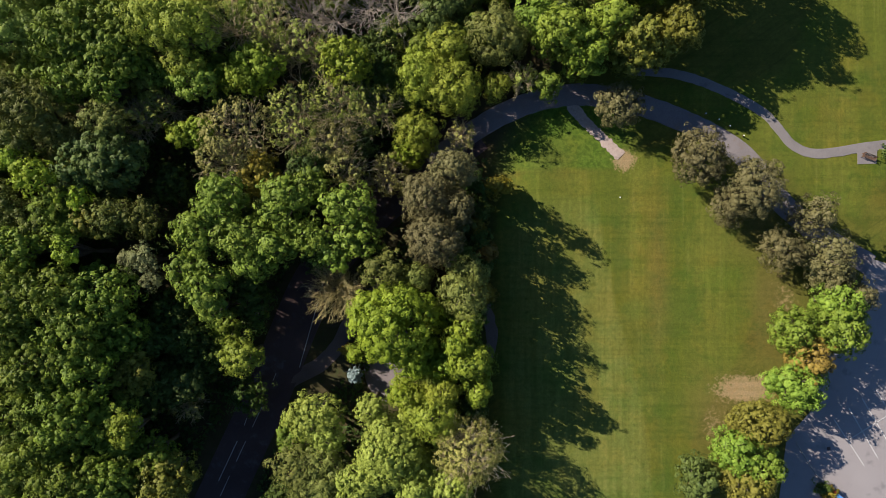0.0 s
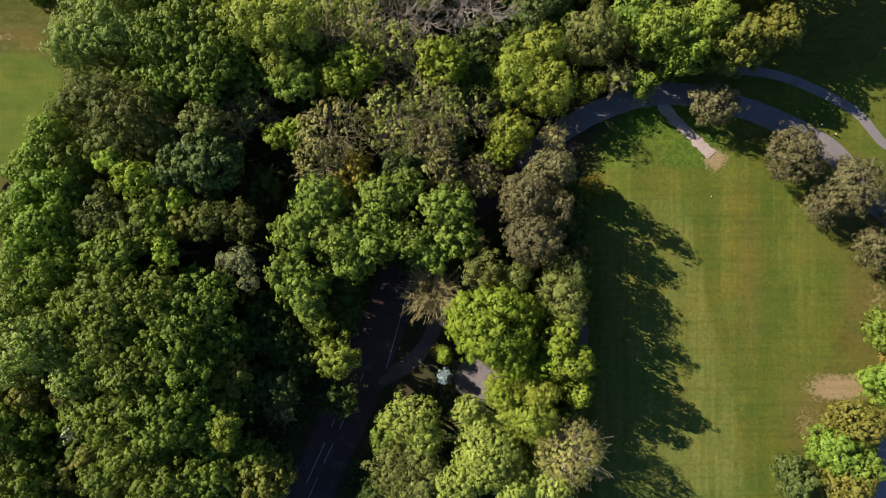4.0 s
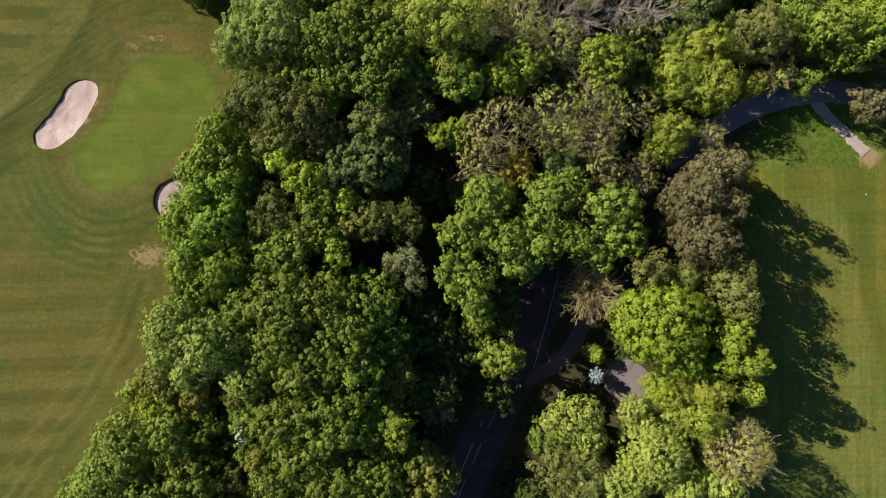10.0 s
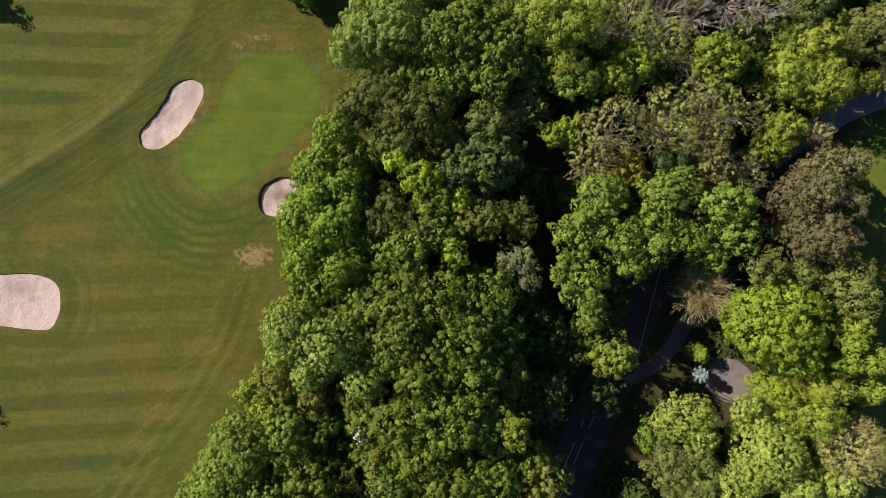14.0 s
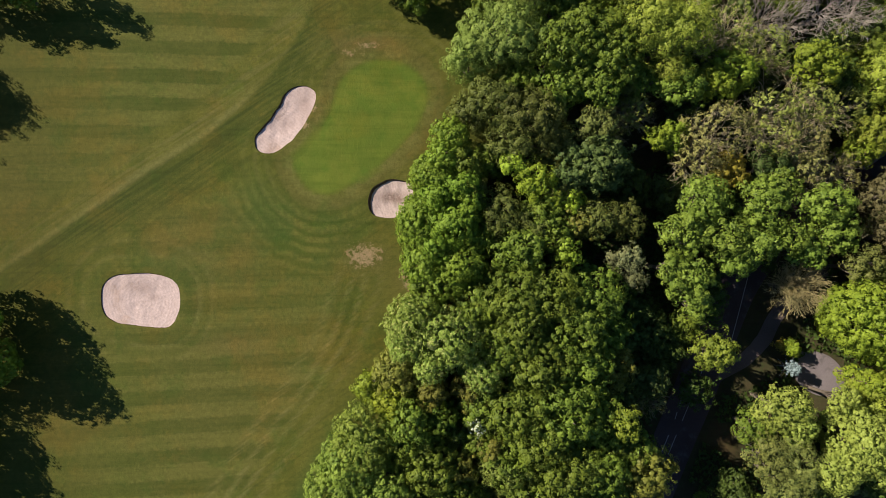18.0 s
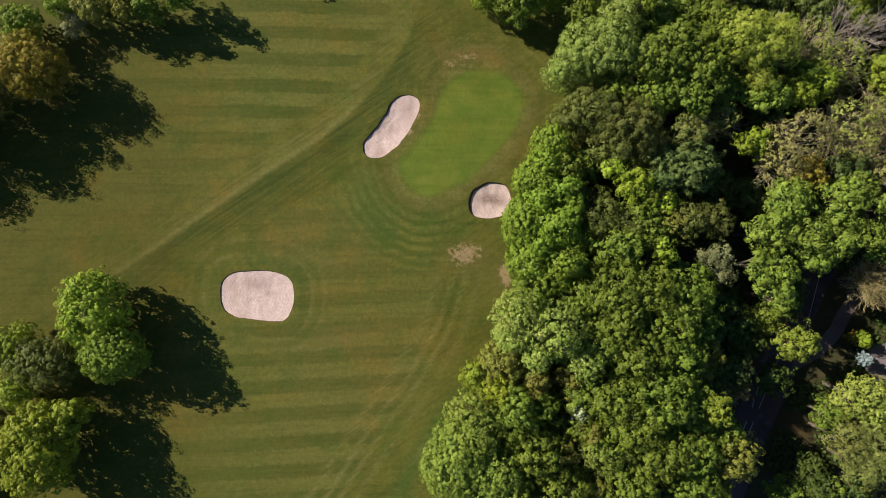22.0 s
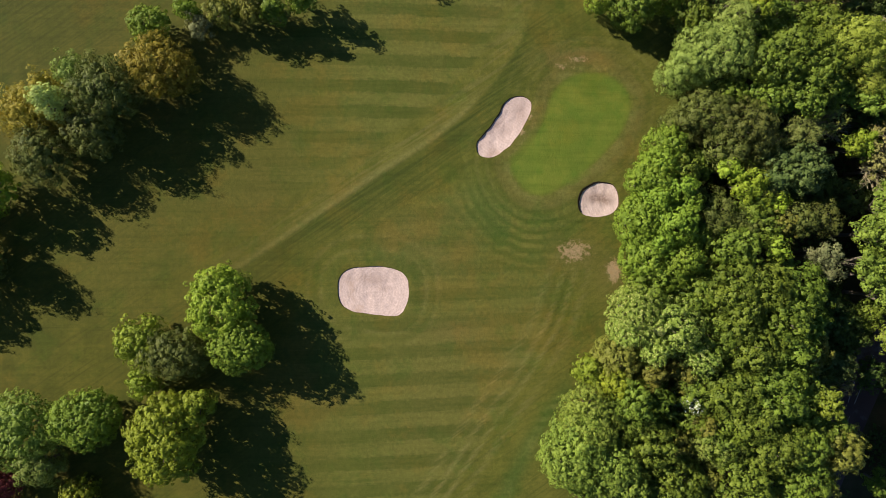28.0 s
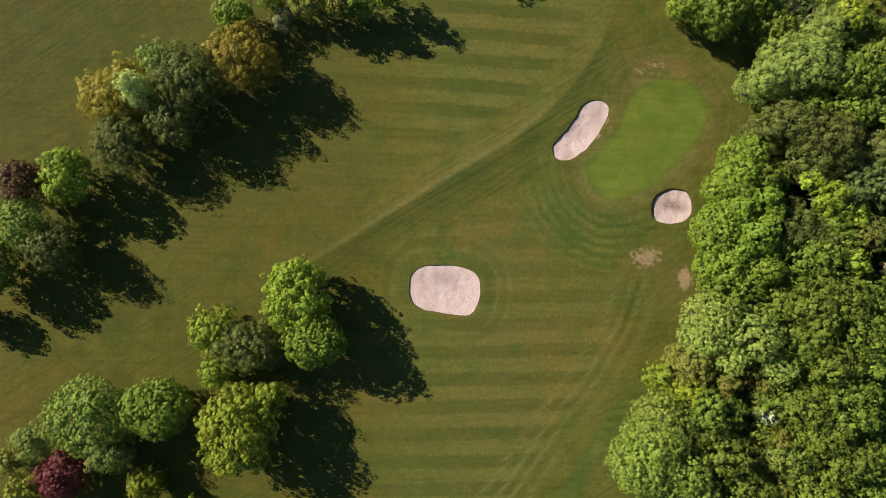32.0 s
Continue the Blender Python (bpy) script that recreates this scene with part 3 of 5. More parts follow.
road = tagged(new("road", strip("road", ROAD[:11], 7.2, ASPHALT, 0.06)), "dark asphalt road with white lane markings between trees", "road", kind="structure")
tagged(new("lane", strip("lane", ROAD[9:], 3.3, LANE, 0.085, 1.0, 0.08)), "worn grey asphalt lane curving past the tee", "lane", kind="structure")
tagged(new("driveway", strip("driveway", [(-24.8, -21.4), (-22.3, -20.2), (-19.6, -18.7), (-16.7, -15.6), (-15.1, -11.8), (-12.5, -8.4), (-6.6, -3.9)], 2.4, DRIVE, 0.05, wobble=0.1)), "worn asphalt drive leaving the road", "driveway", kind="structure")
court = rounded([(-13.0, -17.5), (-8.1, -17.2), (-4.8, -19.8), (-4.2, -23.7), (-7.6, -25.3), (-12.0, -23.1)], 2)
tagged(new("forecourt", slab("forecourt", court, FORECOURT, 0.07)), "small worn grey asphalt forecourt among trees", "forecourt", kind="structure")
tagged(new("garden_path", strip("garden_path", [(5.1, -1.9), (6.7, -9.2), (7.7, -12.3), (7.7, -15.8), (5.1, -20.5)], 1.7, PATH_EARTH, 0.05, wobble=0.15)), "worn grey-brown path at the wood's edge", "path", kind="structure")
tagged(new("sandy_path", strip("sandy_path", [(18.9, 23.4), (20.0, 21.9), (22.3, 19.3), (25.4, 16.3), (27.4, 14.3)], 1.6, GRAVEL, 0.05, 0.4, 0.2)), "worn pale gravel path from the road to the tee", "path", kind="structure")
tagged(new("footpath", strip("footpath", [(28.3, 27.5), (34.0, 27.3), (37.9, 26.5), (42.2, 24.9), (46.5, 22.7), (49.8, 20.7), (51.6, 18.4), (53.9, 15.6), (56.9, 14.6), (60.4, 14.9), (63.8, 15.6), (68.6, 16.2), (81.1, 17.3)], 1.4, PALE_ASPHALT, 0.05, 0.8, 0.05)), "narrow winding grey asphalt footpath across the lawn", "footpath", kind="structure")
lot = [(69.1, -2.4), (65.8, -1.4), (64.2, -4.8), (63.4, -11.6), (57.1, -17.3), (57.1, -24.1), (52.8, -28.9), (51.4, -40.5), (49.5, -57.9), (105.0, -57.6), (105.0, -2.4)]
tagged(new("car_park", slab("car_park", lot, CAR_PARK, 0.06)), "sunlit pale asphalt car park with white bay lines", "car park", kind="structure")
tagged(new("bench_pad", slab("bench_pad", [(63.6, 15.3), (66.6, 15.3), (66.5, 13.2), (63.6, 13.1)], PALE_ASPHALT, 0.06)), "paved pad under a bench", "pad", kind="structure")


def stroke(name, a, b, width, material, parent, rise=0.09):
    """A painted line as a thin slab."""
    a, b = Vector(a), Vector(b)
    n = Vector((-(b - a).y, (b - a).x)).normalized() * width / 2
    pts = [a + n, a - n, b - n, b + n]
    me = mesh_of(name, [(q.x, q.y, land(q.x) + rise) for q in pts], [(0, 1, 2, 3)], material)
    return part(name, me, parent)


# road markings: centre dashes, edge line of the verge, broken lines by the junction
mid_line = eased(ROAD, 0.5)
for i in range(0, len(mid_line) - 8, 12):
    if -45 < mid_line[i].y < -18:
        stroke("lane_dash", mid_line[i], mid_line[i + 7], 0.12, PAINT, road)
stroke("edge_line", (-18.6, -2.6), (-20.8, -10.7), 0.10, PAINT, road)
stroke("edge_line", (-20.8, -10.7), (-23.2, -19.2), 0.10, PAINT, road)
stroke("edge_line", (-33.1, -31.0), (-36.0, -37.3), 0.14, PAINT, road)
for a, b in (((-30.7, -24.8), (-31.2, -26.3)), ((-31.6, -27.3), (-32.0, -28.5))):
    stroke("edge_dash", a, b, 0.14, PAINT, road)
park = bpy.data.objects["car_park"]
for a, b in (((60.0, -26.0), (64.6, -33.1)), ((62.3, -24.3), (66.7, -31.9)), ((64.3, -22.8), (69.0, -30.7)), ((66.4, -21.4), (71.1, -29.2)), ((62.3, -29.1), (72.9, -22.5))):
    stroke("bay_line", a, b, 0.12, BAY_PAINT, park)


SUN_SIDE = Vector((-0.86, 0.5))


def bunker(label, outline, damp, drop):
    """Sand in a hollow with a turf lip; a ring of grass joins it to the ground."""
    base = new("sand_bunker")
    tagged(base, label, "sand bunker", group="bunkers round the green")
    n = len(outline)
    mid = sum((Vector((v.x, v.y)) for v in outline), Vector((0, 0))) / n
    out = []
    for i in range(n):
        d = outline[(i + 1) % n] - outline[i - 1]
        out.append(Vector((d.y, -d.x)).normalized())
    sign = 1 if (outline[0] + out[0] - mid).length > (outline[0] - mid).length else -1
    level = land(mid.x)
    # ring of turf
    verts, faces = [], []
    rings = ((3.0, -0.02), (2.4, 0.03), (1.2, 0.06), (0.25, 0.09), (0.0, 0.06))
    for off, dz in rings:
        for v, o in zip(outline, out):
            q = v + o * sign * off
            verts.append((q.x, q.y, land(q.x) + dz))
    for k in range(len(rings) - 1):
        faces += [(k * n + i, k * n + (i + 1) % n, (k + 1) * n + (i + 1) % n, (k + 1) * n + i) for i in range(n)]
    me = mesh_of("turf_collar", verts, faces, TURF, True)
    px, py = np.array([v[0] for v in verts]), np.array([v[1] for v in verts])
    give_zones(me, px, py)
    part("turf_collar", me, base)
    # lip and bowl
    rng = random.Random(label)
    lip, lf = [], []
    for v, o in zip(outline, out):
        j = rng.uniform(-0.05, 0.05)
        # dark earth leans in on the sun side, the lip's shadow built as shape
        lean = 0.06 + (1.3 * drop + 2 * j) * max(0.0, (o * sign).dot(SUN_SIDE))
        for off, dz in ((0.02, 0.07), (-0.4 * lean, -0.03), (-lean, -0.06 - drop), (0.1 - lean, -0.6 - drop)):
            q = v + o * sign * off
            lip.append((q.x, q.y, land(q.x) + dz))
    for i in range(n):
        a, b = 4 * i, 4 * ((i + 1) % n)
        lf += [(a + k, a + k + 1, b + k + 1, b + k) for k in range(3)]
    part("turf_lip", mesh_of("turf_lip", lip, lf, EARTH, True), base, "dark earth and turf edge, widened sunward as its shadow")
    sv, sf = [], []
    steps = 16
    for k in range(steps):
        f = 1 - k / steps
        for v in outline:
            q = mid + (Vector((v.x, v.y)) - mid) * f
            dip = -0.02 - 0.35 * drop - 0.24 * (1 - f ** 2) + 0.06 * noise.noise((q.x * 0.9, q.y * 0.9, 1)) + 0.02 * noise.noise((q.x * 3, q.y * 3, 4))
            sv.append((q.x, q.y, land(q.x) + dip))
    sv.append((mid.x, mid.y, level - 0.26 - 0.35 * drop))
    for k in range(steps - 1):
        sf += [(k * n + i, k * n + (i + 1) % n, (k + 1) * n + (i + 1) % n, (k + 1) * n + i) for i in range(n)]
    sf += [((steps - 1) * n + i, (steps - 1) * n + (i + 1) % n, len(sv) - 1) for i in range(n)]
    sand = mesh_of("sand", sv, sf, SAND, True)
    px, py = np.array([v[0] for v in sv]), np.array([v[1] for v in sv])
    wet = sum(a * np.exp(-((px - dx) / rx) ** 2 - ((py - dy) / ry) ** 2) for dx, dy, rx, ry, a in damp)
    sand.attributes.new("damp", "FLOAT", "POINT").data.foreach_set("value", np.clip(wet, 0, 1).astype(np.float32))
    part("sand", sand, base)
    for ob in base.children:
        bm = bmesh.new()
        bm.from_mesh(ob.data)
        bmesh.ops.recalc_face_normals(bm, faces=bm.faces)
        if sum(f.normal.z for f in bm.faces) < 0:
            bmesh.ops.reverse_faces(bm, faces=bm.faces)
        bm.to_mesh(ob.data)
        bm.free()
    return base


bunker("long kidney-shaped bunker of pale pink sand beside the green", BUNKERS["long"], ((-91.6, 23.5, 1.5, 2.4, 0.55), (-94.5, 20.5, 1.5, 1.2, 0.35)), 0.16)
bunker("small round bunker of pale sand near the wood", BUNKERS["round"], ((-78.4, 8.9, 1.9, 0.9, 1.0), (-76.6, 8.2, 1.2, 0.8, 0.6)), 0.44)
bunker("broad bunker of raked pale sand in the fairway", BUNKERS["broad"], ((-117.2, -4.9, 2.0, 0.9, 0.5), (-115.5, -6.4, 1.2, 0.5, 0.4)), 0.08)


# ---- trees ----
LEAF = {
    "oak": leaf_material("oak_leaves", (0.062, 0.100, 0.009), (0.206, 0.270, 0.020)),
    "oak_light": leaf_material("light_oak_leaves", (0.100, 0.153, 0.007), (0.310, 0.384, 0.022)),
    "oak_olive": leaf_material("olive_oak_leaves", (0.085, 0.098, 0.011), (0.250, 0.248, 0.031)),
    "oak_gold": leaf_material("golden_oak_leaves", (0.094, 0.141, 0.010), (0.263, 0.318, 0.022)),
    "mid": leaf_material("broad_leaves", (0.082, 0.142, 0.009), (0.236, 0.336, 0.021)),
    "sycamore": leaf_material("sycamore_leaves", (0.072, 0.121, 0.011), (0.254, 0.347, 0.034)),
    "lobed": leaf_material("maple_leaves", (0.088, 0.133, 0.010), (0.289, 0.358, 0.032)),
    "maple": leaf_material("field_maple_leaves", (0.084, 0.142, 0.011), (0.246, 0.340, 0.034)),
    "lime": leaf_material("lime_leaves", (0.102, 0.154, 0.008), (0.276, 0.350, 0.020)),
    "lime_olive": leaf_material("olive_lime_leaves", (0.117, 0.148, 0.005), (0.296, 0.336, 0.016)),
    "lime_soft": leaf_material("soft_lime_leaves", (0.131, 0.171, 0.013), (0.348, 0.400, 0.038)),
    "pale_lime": leaf_material("pale_lime_leaves", (0.142, 0.182, 0.020), (0.358, 0.421, 0.064)),
    "blossom": leaf_material("hawthorn_leaves", (0.090, 0.130, 0.020), (0.250, 0.310, 0.055), spot=(0.70, 0.70, 0.58), share=0.3),
    "white": leaf_material("white_blossom", (0.270, 0.325, 0.060), (0.520, 0.575, 0.150)),
    "silver": leaf_material("whitebeam_leaves", (0.103, 0.150, 0.021), (0.292, 0.365, 0.056)),
    "chestnut": leaf_material("chestnut_leaves", (0.086, 0.134, 0.014), (0.284, 0.360, 0.037)),
    "cream": leaf_material("flowering_chestnut_leaves", (0.098, 0.148, 0.014), (0.285, 0.362, 0.046), spot=(0.37, 0.39, 0.11), share=0.12),
    "willow": leaf_material("willow_leaves", (0.088, 0.110, 0.021), (0.241, 0.263, 0.050)),
    "dark_willow": leaf_material("dark_willow_leaves", (0.058, 0.071, 0.010), (0.150, 0.170, 0.026)),
    "sage": leaf_material("sage_leaves", (0.048, 0.079, 0.015), (0.152, 0.201, 0.040)),
    "sallow": leaf_material("sallow_leaves", (0.134, 0.145, 0.052), (0.218, 0.231, 0.080)),
    # about half the oak's tone, the canopy's shade worked into the colour
    "shade": leaf_material("shaded_undergrowth_leaves", (0.032, 0.055, 0.008), (0.103, 0.148, 0.019)),
    "pine": leaf_material("pine_needles", (0.081, 0.076, 0.024), (0.178, 0.164, 0.060), 0.08),
    "yellow": leaf_material("yellow_leaves", (0.147, 0.210, 0.008), (0.358, 0.455, 0.028)),
    "yellow_gold": leaf_material("gold_leaves", (0.205, 0.185, 0.012), (0.420, 0.375, 0.030)),
    "golden": leaf_material("bronze_gold_leaves", (0.126, 0.105, 0.010), (0.337, 0.282, 0.025)),
    "copper": leaf_material("bronze_leaves", (0.090, 0.088, 0.011), (0.252, 0.241, 0.032)),
    "amber": leaf_material("amber_leaves", (0.146, 0.122, 0.008), (0.306, 0.258, 0.018)),
    "russet": leaf_material("russet_leaves", (0.134, 0.087, 0.015), (0.308, 0.231, 0.040)),
    "bronze": leaf_material("dark_bronze_leaves", (0.066, 0.040, 0.013), (0.169, 0.105, 0.034)),
    "purple": leaf_material("purple_leaves", (0.057, 0.011, 0.012), (0.211, 0.051, 0.043)),
    "olive": leaf_material("young_olive_leaves", (0.120, 0.145, 0.022), (0.320, 0.362, 0.060)),
    "ash": leaf_material("ash_buds", (0.160, 0.158, 0.030), (0.350, 0.335, 0.080)),
    "spruce": leaf_material("blue_spruce_needles", (0.10, 0.15, 0.14), (0.42, 0.49, 0.45), 0.05),
    "budding": leaf_material("bud_leaves", (0.146, 0.146, 0.034), (0.338, 0.330, 0.082)),
}
KINDS = {
    "oak": "mid-green oak tree in full spring leaf",
    "oak_light": "light green oak tree standing in fairway grass",
    "oak_olive": "olive-green oak tree with young leaves",
    "oak_gold": "golden-green oak tree with young leaves",
    "mid": "fresh green broad-leaved tree at the fairway's edge",
    "sycamore": "mid-green sycamore tree with layered leaf clumps",
    "lobed": "yellow-green maple tree with loose leaf clumps",
    "maple": "bright green maple tree beside the car park",
    "lime": "bright lime-green tree with a round leafy crown",
    "lime_olive": "yellow-green lime tree with a round crown",
    "lime_soft": "soft yellow-green tree with feathery young leaves",
    "pale_lime": "pale lime-green tree with dense small clumps",
    "blossom": "green hawthorn speckled with white blossom",
    "white": "small round tree with pale cream-green blossom",
    "silver": "pale silvery-green tree at the wood's edge",
    "chestnut": "pale grey-green chestnut tree with dense round clumps",
    "cream": "flowering chestnut tree with cream candles",
    "willow": "grey-green willow tree with feathery foliage",
    "dark_willow": "dark olive tree with fine dense leaves",
    "sage": "dark blue-green tree inside the wood",
    "sallow": "rounded grey sallow bush in the wood",
    "shade": "dark green shrub under the trees, shade in its tone",
    "pine": "grey-brown pine tree with dense needle clumps",
    "yellow": "bright yellow-green tree in the canopy",
    "yellow_gold": "golden yellow tree with feathery young leaves",
    "golden": "bronze-gold leaved shrub under the trees",
    "copper": "bronze-green tree with copper young leaves",
    "amber": "amber-brown young-leafed tree in the rough",
    "russet": "small tree with russet young leaves",
    "bronze": "dark tree with bronze leaves",
    "purple": "deep purple copper beech tree",
    "olive": "sparse olive-green tree with twigs showing",
    "ash": "pale half-leafed ash tree with grey twigs",
    "budding": "nearly bare brown tree just coming into bud",
    "spruce": "small silvery-blue spruce beside the forecourt",
    "fan": "leafless tan tree with a fan of fine twigs beside the drive",
    "bare": "bare grey tree with no leaves",
}
SKIRTED = {"cream", "chestnut", "silver", "mid", "lime_olive", "oak_light", "pine", "purple", "copper", "amber", "maple"}
SPARSE = {"olive": TWIG_BROWN, "ash": TWIG_BROWN, "budding": TWIG_BROWN, "bare": TWIG, "fan": TWIG_TAN}


# how the leaves sit: tuft radius, tufts a square metre, leaf sprays a tuft, spray size, relief of the crown, gaps
HABIT = {
    "clump": (0.45, 1.32, 24, 0.225, 0.72, 0.30),
    "loose": (0.50, 1.10, 27, 0.235, 0.90, 0.36),
    "bead": (0.34, 2.25, 16, 0.20, 0.38, 0.16),
    "candle": (0.30, 1.85, 19, 0.17, 0.48, 0.14),
    "feather": (0.54, 1.10, 34, 0.17, 0.85, 0.24),
    "needle": (0.40, 1.9, 20, 0.17, 0.75, 0.26),
    "twiggy": (0.36, 3.0, 13, 0.17, 0.70, 0.14),
    "thin": (0.36, 1.8, 11, 0.21, 0.80, 0.34),
    "whorl": (0.12, 9.0, 9, 0.13, 0.10, 0.05),
}
STYLE = {
    "oak": "clump", "oak_light": "clump", "oak_olive": "loose", "oak_gold": "clump", "mid": "bead", "sycamore": "loose",
    "lobed": "loose", "maple": "clump", "lime": "clump", "lime_olive": "clump", "lime_soft": "feather", "pale_lime": "bead",
    "silver": "feather", "white": "bead", "blossom": "bead", "chestnut": "candle", "cream": "candle", "willow": "feather", "dark_willow": "feather", "sage": "loose",
    "sallow": "feather", "shade": "loose", "pine": "needle", "yellow": "clump", "yellow_gold": "feather", "golden": "clump",
    "copper": "bead", "amber": "feather", "russet": "clump", "bronze": "clump", "purple": "bead", "olive": "thin", "ash": "twiggy",
    "budding": "thin", "spruce": "whorl",
}


def unit(v):
    return v / (np.linalg.norm(v, axis=-1, keepdims=True) + 1e-9)


ICO = bmesh.new()
bmesh.ops.create_icosphere(ICO, subdivisions=1, radius=1)
ICO_V = np.array([v.co for v in ICO.verts])
ICO_F = np.array([[v.index for v in f.verts] for f in ICO.faces])
ICO.free()


def lobes_of(rng, r, h, style, low):
    """The masses of a crown round the origin: centres and half axes. The first is the dome itself."""
    if style == "whorl":
        spots = [(0, 0, 0.5 * h, 0.22 * r, 0.42 * h)]
        for k in range(5):
            for i in range(8):
                a, reach = i * 0.785 + k * 0.39 + rng.normal(0, 0.08), r * (1 - 0.19 * k) * rng.uniform(0.85, 1.1)
                for f in (0.45, 0.72, 0.98):
                    spots.append((math.cos(a) * reach * f, math.sin(a) * reach * f, h * (0.16 + 0.19 * k) + 0.10 * reach * f, 0.13 * r * (1.25 - 0.6 * f), 0.09 * r))
        spots = np.array(spots)
        return spots[:, :3], spots[:, [3, 3, 4]]
    rv = max(0.47 * h, min(0.55 * h, 0.7 * r)) if low else min(0.40 * h, 0.85 * r)
    stretch = rng.uniform(0.88, 1.14)
    half = np.array([0.82 * r * stretch, 0.82 * r / stretch, rv])
    centre = np.array([0, 0, h - rv * 1.06])
    n = int(np.clip(6 + 2.0 * r, 8, 20)) + (5 if style in ("clump", "loose", "needle") else 0)
    i = np.arange(n)
    up = 0.94 - (1.2 if low else 0.9) * ((i + 0.5) / n) + rng.normal(0, 0.08, n)
    turn = rng.uniform(0, 6.28) + i * 2.399 + rng.normal(0, 0.35, n)
    flat = np.sqrt(np.clip(1 - up ** 2, 0, 1))
    d = np.stack([flat * np.cos(turn), flat * np.sin(turn), up], 1)
    size = r * (rng.uniform(0.26, 0.44, n) if style in ("bead", "candle", "feather") else rng.uniform(0.18, 0.36, n))
    size = np.minimum(size, 0.3 * h)
    c = centre + d * (half * 1.03 - size[:, None] * rng.uniform(0.80 if low or style in ("bead", "candle") else 0.55, 1.05, (n, 1)))
    centres = np.concatenate([centre[None], c])
    halves = np.concatenate([half[None] * 0.90, np.stack([size, size, size * 0.9], 1)])
    return centres, halves


def wavy(p, rng, scale):
    """Smooth random waves through space, from about -1 to 1."""
    out = np.zeros(len(p))
    for _ in range(7):
        out += np.sin(p @ (unit(rng.normal(size=3)) * rng.uniform(0.6, 1.5) * 6.28 / scale) + rng.uniform(0, 6.28))
    return out / 3.2


def cards(rng, c, n, size):
    """Leaf sprays: three-cornered blades round the places c that face along n."""
    k = len(c)
    t = unit(np.cross(n, rng.normal(size=(k, 3))))
    b = np.cross(n, t)
    s = size * rng.uniform(0.65, 1.3, (k, 1))
    dip = n * s * rng.uniform(-0.25, 0.05, (k, 1))
    v = np.stack([c + t * s * 0.75 + dip, c - t * s * 0.42 + b * s * 0.52, c - t * s * 0.42 - b * s * 0.52], 1).reshape(-1, 3)
    return v, np.arange(3 * k).reshape(-1, 3)


def crown_mesh(name, rng, centres, halves, kind, low):
    style = STYLE[kind]
    tuft, dense, per, leaf, relief, gaps = HABIT[style]
    floor = centres[0][2] - halves[0][2] * (0.90 if low else 0.15)
    vs, fs, tones, base = [], [], [], 0

    def shell(scale, count):
        spots, ways = [], []
        for i, (c, s) in enumerate(zip(centres, halves)):
            area = 4 * math.pi * ((s[0] * s[1]) ** 1.6 / 3 + 2 * (s[0] * s[2]) ** 1.6 / 3) ** (1 / 1.6)
            k = max(8, int(count * area))
            d = unit(rng.normal(size=(k, 3)))
            p = c + d * s * scale
            free = p[:, 2] > floor
            for j, (c2, s2) in enumerate(zip(centres, halves)):
                if j != i:
                    free &= (((p - c2) / (s2 * scale)) ** 2).sum(1) > 0.92
            spots.append(p[free]), ways.append(unit(d / s)[free])
        return np.concatenate(spots), np.concatenate(ways)

    def add(v, f, tone):
        nonlocal base
        vs.append(v), fs.append(f + base), tones.append(tone)
        base += len(v)

    if kind not in SPARSE:
        for c, s in zip(centres, halves):
            w = ICO_V * rng.uniform(0.36, 0.48, (len(ICO_V), 1)) * s + c
            add(w, ICO_F, np.full(len(w), 0.3))
        p, o = shell(0.75, 4.5)
        v, f = cards(rng, p + rng.normal(0, 0.1, p.shape), unit(o + rng.normal(0, 0.45, p.shape)), leaf * 1.55)
        add(v, f, np.repeat(rng.uniform(0, 0.8, len(p)), 3))
    p, o = shell(1.0, dense)
    broad = wavy(p, rng, 2.6)
    keep = broad + rng.normal(0, 0.35, len(p)) > -1.25 + 2.2 * gaps
    p, o, broad = p[keep], o[keep], broad[keep]
    p = p + o * (relief * 0.55 * broad + relief * rng.normal(0, 0.36, len(p)))[:, None]
    k = len(p)
    radius = tuft * rng.uniform(0.6, 1.45, (k, 1, 1))
    per = int(per * (0.6 if kind == "shade" else 1.1 if low else 1.0))
    d = unit(rng.normal(size=(k, per, 3)) + o[:, None] * 0.95 + (0, 0, 0.35))
    c = (p[:, None] + d * radius * rng.uniform(0.82, 1.06, (k, per, 1))).reshape(-1, 3)
    n = unit(d.reshape(-1, 3) * 1.0 + np.repeat(o * 0.66 + (0, 0, 0.10), per, 0) + rng.normal(0, 0.10, (k * per, 3)))
    v, f = cards(rng, c, n, leaf)
    add(v, f, np.repeat(rng.uniform(0, 1, k), 3 * per))
    me = grid_mesh(name, np.concatenate(vs), np.concatenate(fs), LEAF[kind], False)
    me.attributes.new("tuft", "FLOAT", "POINT").data.foreach_set("value", np.concatenate(tones).astype(np.float32))
    return me


def tube(a, b, ra, rb, sides):
    """A tapered stick."""
    axis = unit(b - a)
    u = unit(np.cross(axis, (0.31, 0.87, 0.42)))
    w = np.cross(axis, u)
    ang = np.arange(sides) * 2 * np.pi / sides
    circle = np.cos(ang)[:, None] * u + np.sin(ang)[:, None] * w
    v = np.concatenate([a + circle * ra, b + circle * rb])
    i = np.arange(sides)
    j = (i + 1) % sides
    return v, np.concatenate([np.stack([i, j, j + sides], 1), np.stack([i, j + sides, i + sides], 1)])


